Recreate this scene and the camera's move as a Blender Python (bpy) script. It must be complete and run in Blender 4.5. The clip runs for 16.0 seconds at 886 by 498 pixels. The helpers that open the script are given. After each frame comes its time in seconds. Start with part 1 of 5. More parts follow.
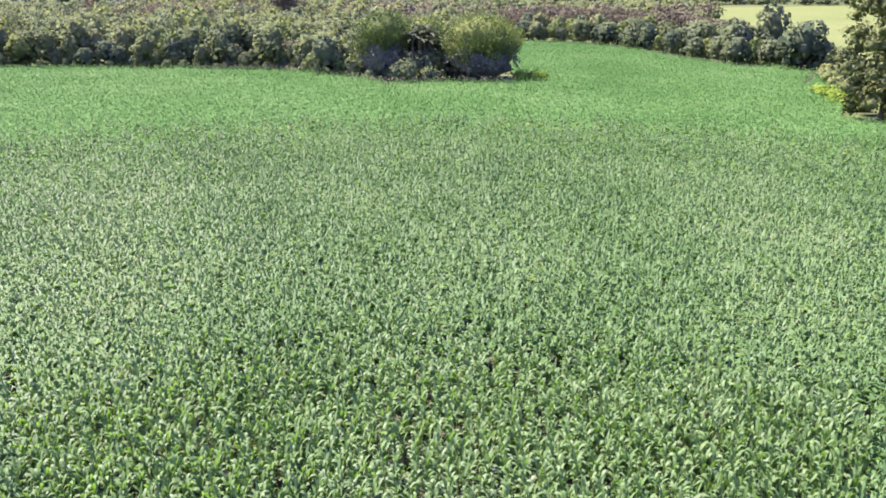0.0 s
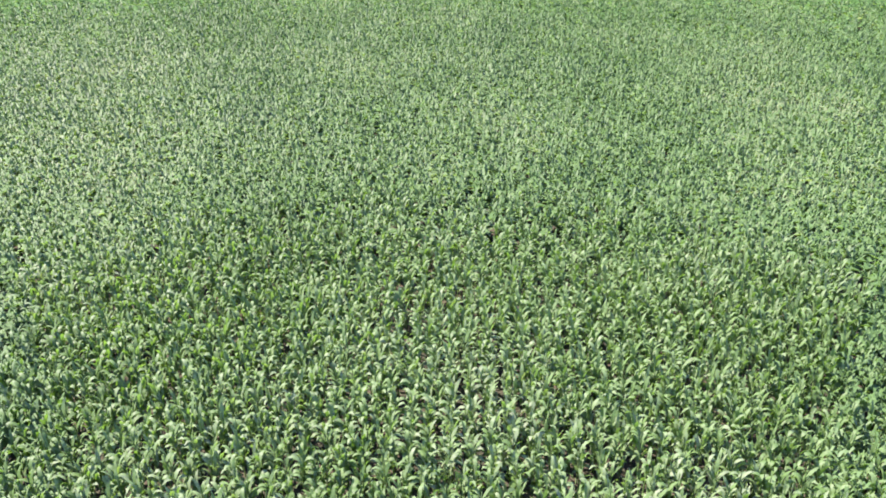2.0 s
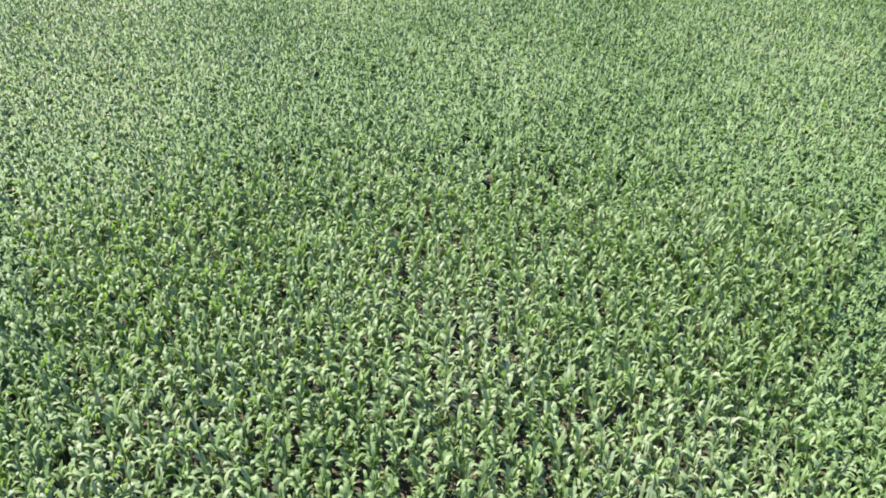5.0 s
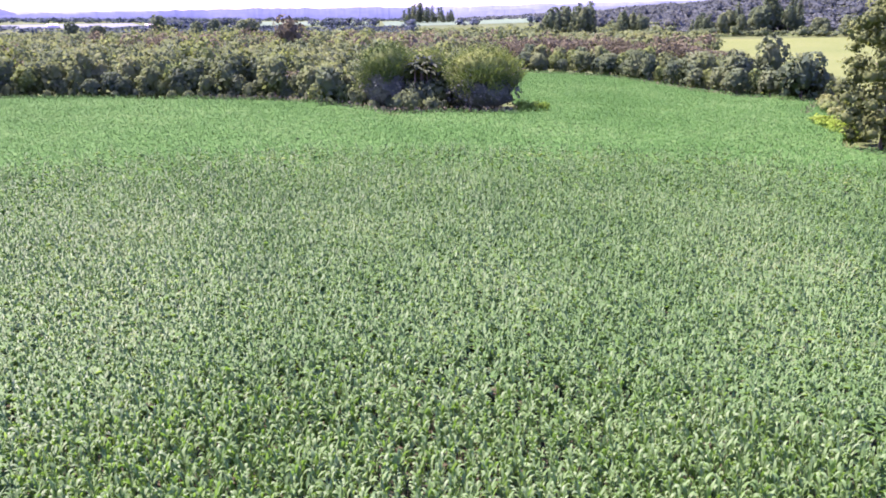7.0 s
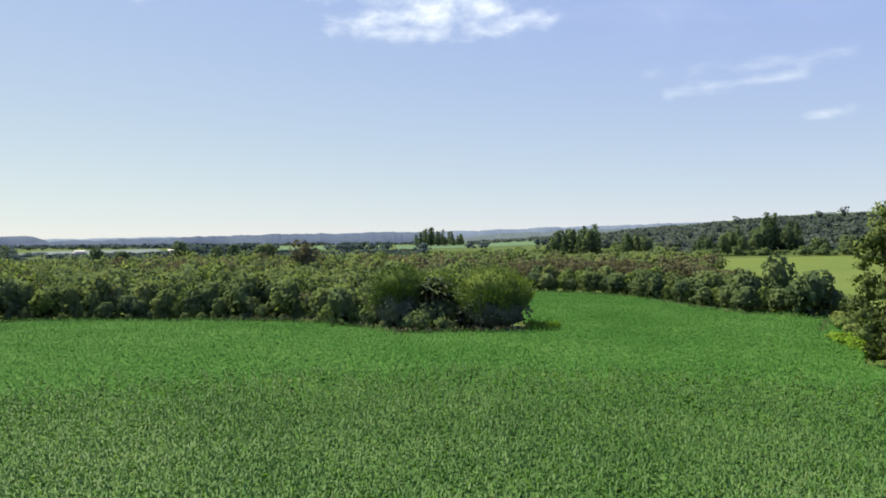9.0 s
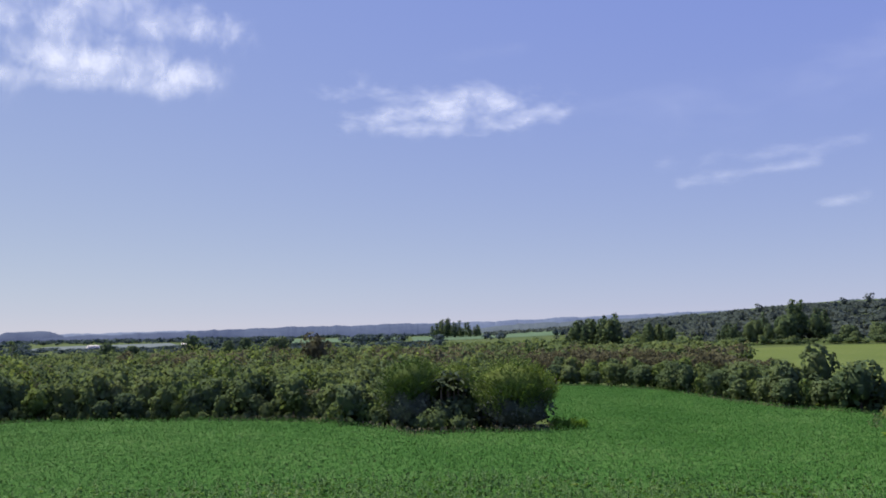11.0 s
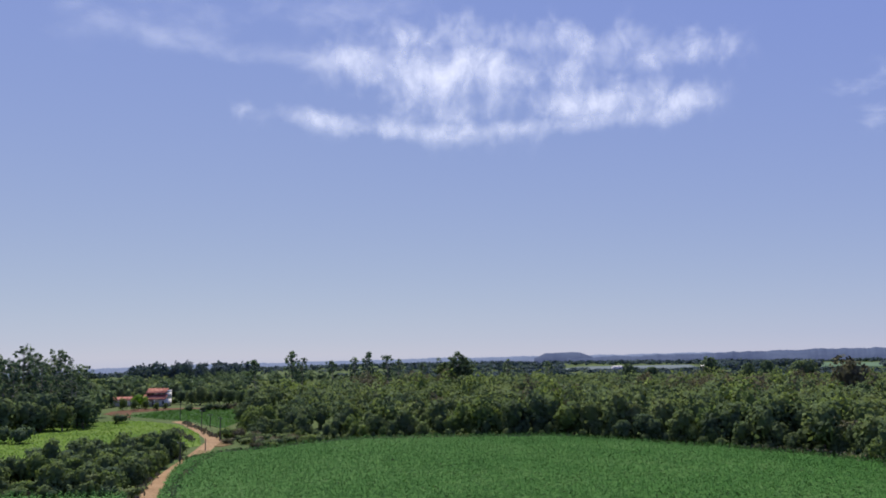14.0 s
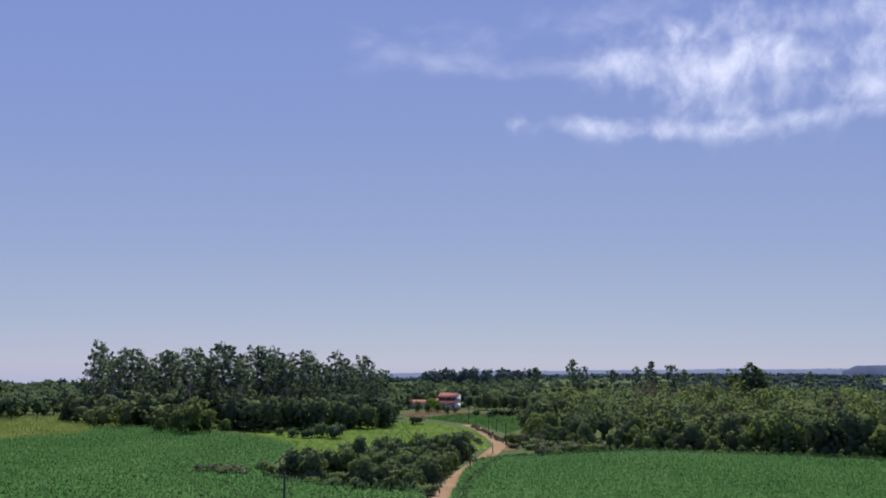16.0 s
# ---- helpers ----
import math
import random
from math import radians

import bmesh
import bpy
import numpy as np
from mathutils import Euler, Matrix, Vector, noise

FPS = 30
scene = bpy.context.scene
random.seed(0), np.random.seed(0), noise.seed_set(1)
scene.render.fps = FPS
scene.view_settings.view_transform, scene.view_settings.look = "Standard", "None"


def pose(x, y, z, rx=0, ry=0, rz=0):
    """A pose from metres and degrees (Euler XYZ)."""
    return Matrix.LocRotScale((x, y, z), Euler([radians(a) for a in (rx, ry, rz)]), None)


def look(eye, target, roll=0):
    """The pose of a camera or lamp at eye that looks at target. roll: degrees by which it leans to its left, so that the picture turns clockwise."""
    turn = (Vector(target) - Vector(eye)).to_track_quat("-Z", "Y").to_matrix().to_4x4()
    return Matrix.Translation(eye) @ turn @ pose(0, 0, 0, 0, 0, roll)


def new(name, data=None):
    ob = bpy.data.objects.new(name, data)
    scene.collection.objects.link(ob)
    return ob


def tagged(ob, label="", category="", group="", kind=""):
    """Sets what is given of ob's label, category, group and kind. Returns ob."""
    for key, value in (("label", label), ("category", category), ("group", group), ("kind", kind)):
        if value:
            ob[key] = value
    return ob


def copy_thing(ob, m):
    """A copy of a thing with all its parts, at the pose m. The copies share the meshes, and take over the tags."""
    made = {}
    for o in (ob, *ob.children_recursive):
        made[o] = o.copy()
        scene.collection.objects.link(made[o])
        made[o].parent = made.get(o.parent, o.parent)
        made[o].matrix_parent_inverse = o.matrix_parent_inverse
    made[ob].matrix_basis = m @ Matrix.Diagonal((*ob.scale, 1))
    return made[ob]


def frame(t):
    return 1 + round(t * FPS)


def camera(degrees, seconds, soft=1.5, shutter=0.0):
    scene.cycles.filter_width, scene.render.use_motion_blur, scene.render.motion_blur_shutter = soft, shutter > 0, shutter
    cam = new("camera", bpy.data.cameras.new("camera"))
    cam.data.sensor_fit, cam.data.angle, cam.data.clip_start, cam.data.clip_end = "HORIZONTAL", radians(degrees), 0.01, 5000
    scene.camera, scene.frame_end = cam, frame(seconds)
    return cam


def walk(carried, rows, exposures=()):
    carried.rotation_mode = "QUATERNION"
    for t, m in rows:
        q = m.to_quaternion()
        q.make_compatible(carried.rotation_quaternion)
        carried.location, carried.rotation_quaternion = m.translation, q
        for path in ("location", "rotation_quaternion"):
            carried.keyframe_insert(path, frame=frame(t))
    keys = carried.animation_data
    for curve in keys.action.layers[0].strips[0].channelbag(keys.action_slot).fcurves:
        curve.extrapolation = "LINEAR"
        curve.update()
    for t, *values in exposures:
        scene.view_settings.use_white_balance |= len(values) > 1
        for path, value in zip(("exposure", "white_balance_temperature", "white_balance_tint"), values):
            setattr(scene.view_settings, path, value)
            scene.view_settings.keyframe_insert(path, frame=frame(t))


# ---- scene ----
# ---- camera ----
cam = camera(59.93, 16.0, soft=1.78)
EYE_Z = 22.0
# seconds, turn to the left, tilt up, lean, metres flown ahead
PATH = [
    (0.0, 0.04, -19.48, 0.17, 0.0),
    (0.5, 0.06, -20.42, 0.10, 0.0),
    (1.0, 0.07, -22.66, 0.08, 0.0),
    (1.5, 0.08, -25.82, 0.04, 0.0),
    (2.0, 0.11, -29.05, 0.06, 0.0),
    (2.5, 0.10, -32.44, 0.07, 0.0),
    (3.0, 0.11, -35.81, 0.03, 0.0),
    (3.2, 0.10, -37.03, 0.07, 0.0),
    (3.6, 0.05, -39.20, 0.15, 0.0),
    (4.0, -0.02, -40.30, 0.30, 0.0),
    (4.4, -0.12, -38.00, 0.50, 0.0),
    (4.8, -0.20, -34.50, 0.70, 0.0),
    (5.3, -0.24, -30.87, 0.80, 0.0),
    (5.5, -0.18, -29.27, 0.68, 0.0),
    (6.0, -0.01, -25.31, 0.46, 0.0),
    (6.5, 0.13, -21.34, 0.38, 0.0),
    (7.0, 0.21, -17.31, 0.15, 0.0),
    (7.5, 0.28, -13.22, 0.00, 0.0),
    (8.0, 0.33, -9.12, -0.15, 0.0),
    (8.5, 0.40, -5.08, -0.25, 0.4),
    (9.0, 1.02, -1.14, -0.39, 2.4),
    (9.5, 1.56, 3.07, -0.58, 4.9),
    (9.7, 1.77, 4.22, -0.63, 5.6),
    (10.2, 2.00, 5.20, -0.78, 8.6),
    (11.0, 2.15, 5.65, -0.95, 12.4),
    (11.5, 2.40, 5.85, -1.04, 14.6),
    (11.8, 3.00, 5.96, -1.10, 15.8),
    (12.0, 4.39, 6.16, -0.88, 17.0),
    (12.5, 12.49, 6.45, -1.34, 17.0),
    (13.0, 21.80, 6.92, -1.26, 17.0),
    (13.5, 31.47, 7.31, -1.15, 17.0),
    (14.0, 39.23, 7.80, -0.73, 17.0),
    (14.5, 42.27, 8.14, -0.50, 17.0),
    (15.0, 43.93, 8.35, -0.53, 17.0),
    (15.5, 52.78, 8.55, 0.08, 17.0),
    (16.0, 59.83, 8.52, 0.18, 17.0),
]


def aim(turn, tilt, lean, ahead):
    a, b = radians(turn), radians(tilt)
    eye = Vector((0.0, ahead, EYE_Z))
    way = Vector((-math.sin(a) * math.cos(b), math.cos(a) * math.cos(b), math.sin(b)))
    return look(eye, eye + way * 10, lean)


walk(cam, [(t, aim(a, b, c, d)) for t, a, b, c, d in PATH],
     exposures=[(0.0, 2.2, 6450, 41), (3.2, 2.16, 6450, 39), (5.3, 2.18, 6500, 40), (6.5, 2.2, 6450, 44), (7.0, 2.22, 6350, 53), (7.5, 1.92, 6600, 33), (8.0, 1.65, 6900, 21), (8.5, 1.34, 7650, 6),
                (9.0, 0.98, 8300, -10), (9.7, 0.72, 7500, 1), (11.8, 0.4, 6900, 4), (14.0, 0.32, 6600, 5), (16.0, 0.24, 6450, 7)])

# ---- sky and sun ----
SUN_AZ, SUN_EL = 58.0, 56.0          # degrees to the left of +y, and above the horizon
world = bpy.data.worlds.new("sky")
scene.world = world
world.use_nodes = True
wn, wl = world.node_tree.nodes, world.node_tree.links
sky = wn.new("ShaderNodeTexSky")
sky.sky_type = "NISHITA"
sky.sun_disc = False
sky.sun_elevation = radians(SUN_EL)
sky.sun_rotation = radians(-SUN_AZ)
sky.air_density, sky.dust_density, sky.ozone_density = 0.7, 0.0, 4.0
wn["Background"].inputs["Strength"].default_value = 0.188
# a hazy dry-season sky: evened out towards the horizon and a little towards violet
even = wn.new("ShaderNodeGamma")
even.inputs["Gamma"].default_value = 0.34
wl.new(sky.outputs[0], even.inputs["Color"])
rich = wn.new("ShaderNodeHueSaturation")
rich.inputs["Saturation"].default_value = 0.65
wl.new(even.outputs[0], rich.inputs["Color"])
tint = wn.new("ShaderNodeMix")
tint.data_type, tint.blend_type = "RGBA", "MULTIPLY"
tint.inputs[0].default_value = 1.0
tint.inputs[7].default_value = (0.87, 0.92, 1.44, 1)
wl.new(rich.outputs[0], tint.inputs[6])
# greyer and paler low down, a clearer blue higher up
split, join = wn.new("ShaderNodeSeparateColor"), wn.new("ShaderNodeCombineColor")
wl.new(tint.outputs[2], split.inputs[0])
for k, (power, gain) in enumerate(((1.74, 0.81), (1.47, 0.862), (0.05, 2.75))):
    bend, scale = wn.new("ShaderNodeMath"), wn.new("ShaderNodeMath")
    bend.operation, scale.operation = "POWER", "MULTIPLY"
    bend.inputs[1].default_value, scale.inputs[1].default_value = power, gain
    wl.new(split.outputs[k], bend.inputs[0])
    wl.new(bend.outputs[0], scale.inputs[0])
    wl.new(scale.outputs[0], join.inputs[k])
wl.new(join.outputs[0], wn["Background"].inputs["Color"])

sun = new("sun", bpy.data.lights.new("sun", "SUN"))
sun.data.energy, sun.data.angle, sun.data.color = 4.6, radians(0.6), (1.0, 0.95, 0.86)
a, b = radians(SUN_AZ), radians(SUN_EL)
sun.matrix_world = look(Vector((-math.sin(a) * math.cos(b), math.cos(a) * math.cos(b), math.sin(b))) * 100, (0, 0, 0))


# ---- materials ----
def mat(name):
    m = bpy.data.materials.new(name)
    m.use_nodes = True
    n, l = m.node_tree.nodes, m.node_tree.links
    return m, n, l, n["Principled BSDF"], n["Material Output"]


def ramp(n, l, value, stops):
    r = n.new("ShaderNodeValToRGB")
    while len(r.color_ramp.elements) < len(stops):
        r.color_ramp.elements.new(0.5)
    for e, (p, c) in zip(r.color_ramp.elements, stops):
        e.position, e.color = p, (*c, 1)
    l.new(value, r.inputs[0])
    return r.outputs[0]


def noise_of(n, l, scale, detail=3.0, vector=None, rough=0.55):
    t = n.new("ShaderNodeTexNoise")
    t.inputs["Scale"].default_value, t.inputs["Detail"].default_value = scale, detail
    t.inputs["Roughness"].default_value = rough
    l.new(vector if vector else n.new("ShaderNodeNewGeometry").outputs["Position"], t.inputs["Vector"])
    return t.outputs["Fac"]


def mixed(n, l, a, b, fac, blend="MIX"):
    m = n.new("ShaderNodeMix")
    m.data_type, m.blend_type = "RGBA", blend
    for s, v in ((m.inputs[0], fac), (m.inputs[6], a), (m.inputs[7], b)):
        if isinstance(v, bpy.types.NodeSocket):
            l.new(v, s)
        else:
            s.default_value = v if isinstance(v, float) else (*v, 1)
    return m.outputs[2]


def math_of(n, l, op, a, b):
    m = n.new("ShaderNodeMath")
    m.operation = op
    for s, v in ((m.inputs[0], a), (m.inputs[1], b)):
        if isinstance(v, bpy.types.NodeSocket):
            l.new(v, s)
        else:
            s.default_value = v
    return m.outputs[0]


def leaf_mat(name, stops, patch=0.1, rough=0.5, spec=0.3, through_=0.42, through_tint=(1.1, 1.25, 0.5), ragged=0.0, leafy=0.3, patchy=1.7, round_=0.0, up=0.0, vary=0.4):
    """Foliage: colour by patches of a few metres and by leaf, some light through the leaves; ragged clumps have gaps between their leaves."""
    m, n, l, p, out = mat(name)
    geo = n.new("ShaderNodeNewGeometry")
    info = n.new("ShaderNodeObjectInfo")
    big = noise_of(n, l, patch, 2.0)
    v = math_of(n, l, "MULTIPLY_ADD", geo.outputs["Random Per Island"], leafy)
    v.node.inputs[2].default_value = -0.5 * leafy
    big = math_of(n, l, "MULTIPLY_ADD", big, patchy)
    big.node.inputs[2].default_value = 0.5 - 0.5 * patchy
    v = math_of(n, l, "ADD", v, big)
    r = math_of(n, l, "MULTIPLY_ADD", info.outputs["Random"], vary)
    r.node.inputs[2].default_value = -0.5 * vary
    v = math_of(n, l, "ADD", v, r)
    col = ramp(n, l, v, stops)
    l.new(col, p.inputs["Base Color"])
    p.inputs["Roughness"].default_value = rough
    p.inputs["Specular IOR Level"].default_value = spec
    tr = n.new("ShaderNodeBsdfTranslucent")
    if round_ or up:
        # many small leaves in each clump: their mean facing is that of the crown's swell
        if round_:
            lean = n.new("ShaderNodeAttribute")
            lean.attribute_name = "swell"
            turn = n.new("ShaderNodeVectorTransform")
            turn.vector_type, turn.convert_from, turn.convert_to = "NORMAL", "OBJECT", "WORLD"
            l.new(lean.outputs["Vector"], turn.inputs[0])
            way = turn.outputs[0]
        else:
            way = n.new("ShaderNodeCombineXYZ")
            way.inputs[2].default_value = 1.0
            way = way.outputs[0]
        mean = n.new("ShaderNodeMix")
        mean.data_type = "VECTOR"
        mean.inputs[0].default_value = round_ or up
        l.new(geo.outputs["Normal"], mean.inputs[4])
        l.new(way, mean.inputs[5])
        unit = n.new("ShaderNodeVectorMath")
        unit.operation = "NORMALIZE"
        l.new(mean.outputs[1], unit.inputs[0])
        l.new(unit.outputs[0], p.inputs["Normal"])
        l.new(unit.outputs[0], tr.inputs["Normal"])
    l.new(mixed(n, l, col, through_tint, 1.0, "MULTIPLY"), tr.inputs["Color"])
    mx = n.new("ShaderNodeMixShader")
    mx.inputs[0].default_value = through_
    l.new(p.outputs[0], mx.inputs[1])
    l.new(tr.outputs[0], mx.inputs[2])
    shade = mx.outputs[0]
    if ragged:
        gap = math_of(n, l, "GREATER_THAN", noise_of(n, l, ragged, 1.0), 0.6)
        holes = n.new("ShaderNodeMixShader")
        l.new(gap, holes.inputs[0])
        l.new(shade, holes.inputs[1])
        l.new(n.new("ShaderNodeBsdfTransparent").outputs[0], holes.inputs[2])
        shade = holes.outputs[0]
    l.new(shade, out.inputs["Surface"])
    return m


def ground_mat(name, stops, scale=0.05, fine=1.5, rough=0.95, bump=0.3):
    m, n, l, p, out = mat(name)
    v = math_of(n, l, "MULTIPLY_ADD", noise_of(n, l, fine, 5.0), 0.6)
    l.new(math_of(n, l, "MULTIPLY", noise_of(n, l, scale, 4.0), 0.5), v.node.inputs[2])
    l.new(ramp(n, l, v, stops), p.inputs["Base Color"])
    p.inputs["Roughness"].default_value = rough
    p.inputs["Specular IOR Level"].default_value = 0.1
    bp = n.new("ShaderNodeBump")
    bp.inputs["Strength"].default_value, bp.inputs["Distance"].default_value = bump, 0.2
    l.new(noise_of(n, l, fine * 2, 6.0), bp.inputs["Height"])
    l.new(bp.outputs[0], p.inputs["Normal"])
    return m


CORN = leaf_mat("corn_leaf", [(0.2, (0.068, 0.148, 0.030)), (0.45, (0.111, 0.214, 0.055)), (0.62, (0.146, 0.248, 0.087)), (0.85, (0.208, 0.278, 0.141))], patch=0.06, rough=0.56, spec=0.36, through_=0.47, through_tint=(1.2, 1.4, 0.45), leafy=0.36, patchy=1.0, up=0.26, vary=0.0)
CORN_MID = leaf_mat("corn_leaf_dense", [(0.2, (0.058, 0.132, 0.034)), (0.45, (0.090, 0.189, 0.054)), (0.62, (0.124, 0.227, 0.080)), (0.85, (0.192, 0.262, 0.117))], patch=0.05, rough=0.55, spec=0.2, through_=0.42, through_tint=(1.2, 1.3, 0.45), leafy=0.4, patchy=0.8, up=0.46, vary=0.0)
CORN_FAR = leaf_mat("corn_canopy", [(0.2, (0.043, 0.124, 0.028)), (0.45, (0.064, 0.167, 0.039)), (0.62, (0.086, 0.199, 0.053)), (0.85, (0.129, 0.233, 0.078))],
                    patch=0.04, rough=0.75, spec=0.05, through_=0.34, leafy=0.5, patchy=0.7, up=0.52, vary=0.0)
GRASSLEAF = leaf_mat("grass_blades", [(0.2, (0.132, 0.245, 0.032)), (0.5, (0.192, 0.310, 0.046)), (0.8, (0.265, 0.356, 0.072))], patch=0.06, rough=0.8, spec=0.03, leafy=0.25, patchy=0.8, up=0.85, vary=0.0)
YOUNGLEAF = leaf_mat("young_blades", [(0.2, (0.040, 0.127, 0.018)), (0.5, (0.063, 0.161, 0.028)), (0.8, (0.092, 0.190, 0.040))], patch=0.08, rough=0.8, spec=0.03, leafy=0.25, patchy=1.0, up=0.85, vary=0.0)
CORN_PALE = leaf_mat("ripening_crop", [(0.2, (0.114, 0.161, 0.033)), (0.5, (0.172, 0.216, 0.052)), (0.8, (0.240, 0.266, 0.085))], patch=0.08, rough=0.8, spec=0.03, through_=0.3, leafy=0.3, patchy=0.8, up=0.5, vary=0.0)
FOREST = leaf_mat("forest_leaf", [(0.2, (0.101, 0.146, 0.075)), (0.42, (0.128, 0.181, 0.083)), (0.58, (0.152, 0.206, 0.085)), (0.75, (0.182, 0.234, 0.089)), (0.9, (0.186, 0.222, 0.103))],
                  patch=0.07, rough=0.75, spec=0.08, through_=0.5, through_tint=(1.02, 1.06, 0.75), round_=0.82, leafy=0.26, patchy=1.5)
DARKLEAF = leaf_mat("dark_leaf", [(0.2, (0.086, 0.132, 0.074)), (0.5, (0.125, 0.178, 0.088)), (0.8, (0.172, 0.220, 0.102))], patch=0.1, rough=0.75, spec=0.08, through_=0.5, through_tint=(1.02, 1.06, 0.8), round_=0.82)
DRY = leaf_mat("dry_twig", [(0.2, (0.120, 0.118, 0.071)), (0.5, (0.156, 0.150, 0.090)), (0.8, (0.197, 0.184, 0.111))], patch=0.08, rough=0.9, spec=0.03, through_=0.48, through_tint=(1.0, 0.97, 0.88), round_=0.5)
BAMBOO = leaf_mat("bamboo_leaf", [(0.2, (0.081, 0.141, 0.041)), (0.5, (0.148, 0.217, 0.056)), (0.8, (0.225, 0.285, 0.079))], patch=0.15, rough=0.7, spec=0.1, round_=0.55, leafy=0.4, through_=0.52)
# darker than the bamboo leaf: shade of the clump's hollow, put into the colour
HOLLOWSHADE = leaf_mat("old_bamboo_growth", [(0.2, (0.068, 0.081, 0.063)), (0.5, (0.102, 0.120, 0.086)), (0.8, (0.180, 0.203, 0.124))], patch=0.3, rough=0.9, spec=0.03, through_=0.2, round_=0.3, leafy=0.5)
YELLOWISH = leaf_mat("yellow_green_leaf", [(0.2, (0.124, 0.232, 0.028)), (0.5, (0.186, 0.302, 0.041)), (0.8, (0.236, 0.341, 0.062))], patch=0.3, rough=0.7, spec=0.04, ragged=4.0, round_=0.6)
EUCA = leaf_mat("eucalyptus_leaf", [(0.2, (0.094, 0.149, 0.110)), (0.5, (0.150, 0.222, 0.142)), (0.8, (0.234, 0.307, 0.181))], patch=0.12, rough=0.65, spec=0.15, ragged=3.6, round_=0.75, through_=0.58, through_tint=(1.02, 1.06, 0.8))
PALE = leaf_mat("pale_leaf", [(0.2, (0.036, 0.059, 0.027)), (0.5, (0.060, 0.087, 0.041)), (0.8, (0.084, 0.108, 0.054))], patch=0.2, rough=0.6, spec=0.2, round_=0.6)
# far foliage: distance haze is put into both leaf colours, greyer and bluer
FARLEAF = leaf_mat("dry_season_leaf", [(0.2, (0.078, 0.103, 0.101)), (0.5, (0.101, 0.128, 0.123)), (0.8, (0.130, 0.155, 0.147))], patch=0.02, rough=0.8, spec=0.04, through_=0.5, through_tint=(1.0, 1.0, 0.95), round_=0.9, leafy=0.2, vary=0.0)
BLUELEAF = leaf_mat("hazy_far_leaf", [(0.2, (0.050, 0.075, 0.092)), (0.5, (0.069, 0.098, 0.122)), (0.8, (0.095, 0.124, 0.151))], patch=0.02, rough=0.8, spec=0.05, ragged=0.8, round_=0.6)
LIGHTLEAF = leaf_mat("light_leaf", [(0.2, (0.117, 0.177, 0.060)), (0.5, (0.152, 0.214, 0.067)), (0.8, (0.185, 0.242, 0.077))], patch=0.11, rough=0.75, spec=0.08, through_=0.5, through_tint=(1.04, 1.08, 0.7), round_=0.82, leafy=0.26, patchy=1.2)
OLIVE = leaf_mat("olive_leaf", [(0.2, (0.113, 0.151, 0.058)), (0.5, (0.169, 0.215, 0.075)), (0.8, (0.235, 0.274, 0.098))], patch=0.25, rough=0.75, spec=0.08, through_=0.48, through_tint=(1.1, 1.12, 0.6), round_=0.6)
DRYGRASS = leaf_mat("dry_grass", [(0.2, (0.13, 0.132, 0.07)), (0.5, (0.18, 0.17, 0.1)), (0.8, (0.235, 0.21, 0.14))], patch=0.3, rough=0.8, spec=0.05, through_tint=(1.0, 0.98, 0.75), leafy=0.2, up=0.4)

GRASSLAND = ground_mat("grassland", [(0.3, (0.04, 0.068, 0.02)), (0.5, (0.06, 0.09, 0.026)), (0.7, (0.088, 0.102, 0.038))], 0.02, 0.6)
SOIL = ground_mat("field_soil", [(0.3, (0.020, 0.024, 0.014)), (0.5, (0.035, 0.039, 0.021)), (0.7, (0.064, 0.055, 0.032))], 0.2, 3.0)
MEADOW = ground_mat("meadow_grass", [(0.36, (0.046, 0.096, 0.012)), (0.5, (0.074, 0.134, 0.017)), (0.62, (0.114, 0.168, 0.029))], 0.05, 0.7)
PASTURE = ground_mat("dry_pasture", [(0.3, (0.072, 0.103, 0.025)), (0.5, (0.091, 0.123, 0.030)), (0.7, (0.114, 0.141, 0.040))], 0.02, 0.5)
YOUNG = ground_mat("young_crop", [(0.3, (0.02, 0.06, 0.01)), (0.5, (0.03, 0.076, 0.013)), (0.7, (0.042, 0.09, 0.018))], 0.05, 1.2)
YGRASS = ground_mat("yellow_grass", [(0.3, (0.085, 0.16, 0.018)), (0.5, (0.115, 0.19, 0.025)), (0.7, (0.15, 0.21, 0.035))], 0.1, 1.5)
DIRT = ground_mat("road_dirt", [(0.3, (0.18, 0.105, 0.055)), (0.5, (0.25, 0.155, 0.085)), (0.7, (0.33, 0.215, 0.125))], 0.15, 1.6)
DRYEARTH = ground_mat("dry_earth", [(0.3, (0.085, 0.06, 0.026)), (0.5, (0.14, 0.092, 0.042)), (0.7, (0.20, 0.13, 0.062))], 0.3, 1.6)
REDSOIL = ground_mat("red_soil", [(0.3, (0.07, 0.032, 0.02)), (0.5, (0.095, 0.046, 0.026)), (0.7, (0.13, 0.065, 0.036))], 0.1, 1.0)
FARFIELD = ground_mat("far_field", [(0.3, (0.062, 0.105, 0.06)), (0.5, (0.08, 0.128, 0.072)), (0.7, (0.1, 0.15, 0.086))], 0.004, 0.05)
# grey-blue base colour imitates haze lying over the far field
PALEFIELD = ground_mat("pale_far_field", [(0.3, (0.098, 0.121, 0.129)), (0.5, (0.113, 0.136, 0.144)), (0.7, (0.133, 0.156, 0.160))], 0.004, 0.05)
# the three hill colours below have aerial haze mixed in as blue
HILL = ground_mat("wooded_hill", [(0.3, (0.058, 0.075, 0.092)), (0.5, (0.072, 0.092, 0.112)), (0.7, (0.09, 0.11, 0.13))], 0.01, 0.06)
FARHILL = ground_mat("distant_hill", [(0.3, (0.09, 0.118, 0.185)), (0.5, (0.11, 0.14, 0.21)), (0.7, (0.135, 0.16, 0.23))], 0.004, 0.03)
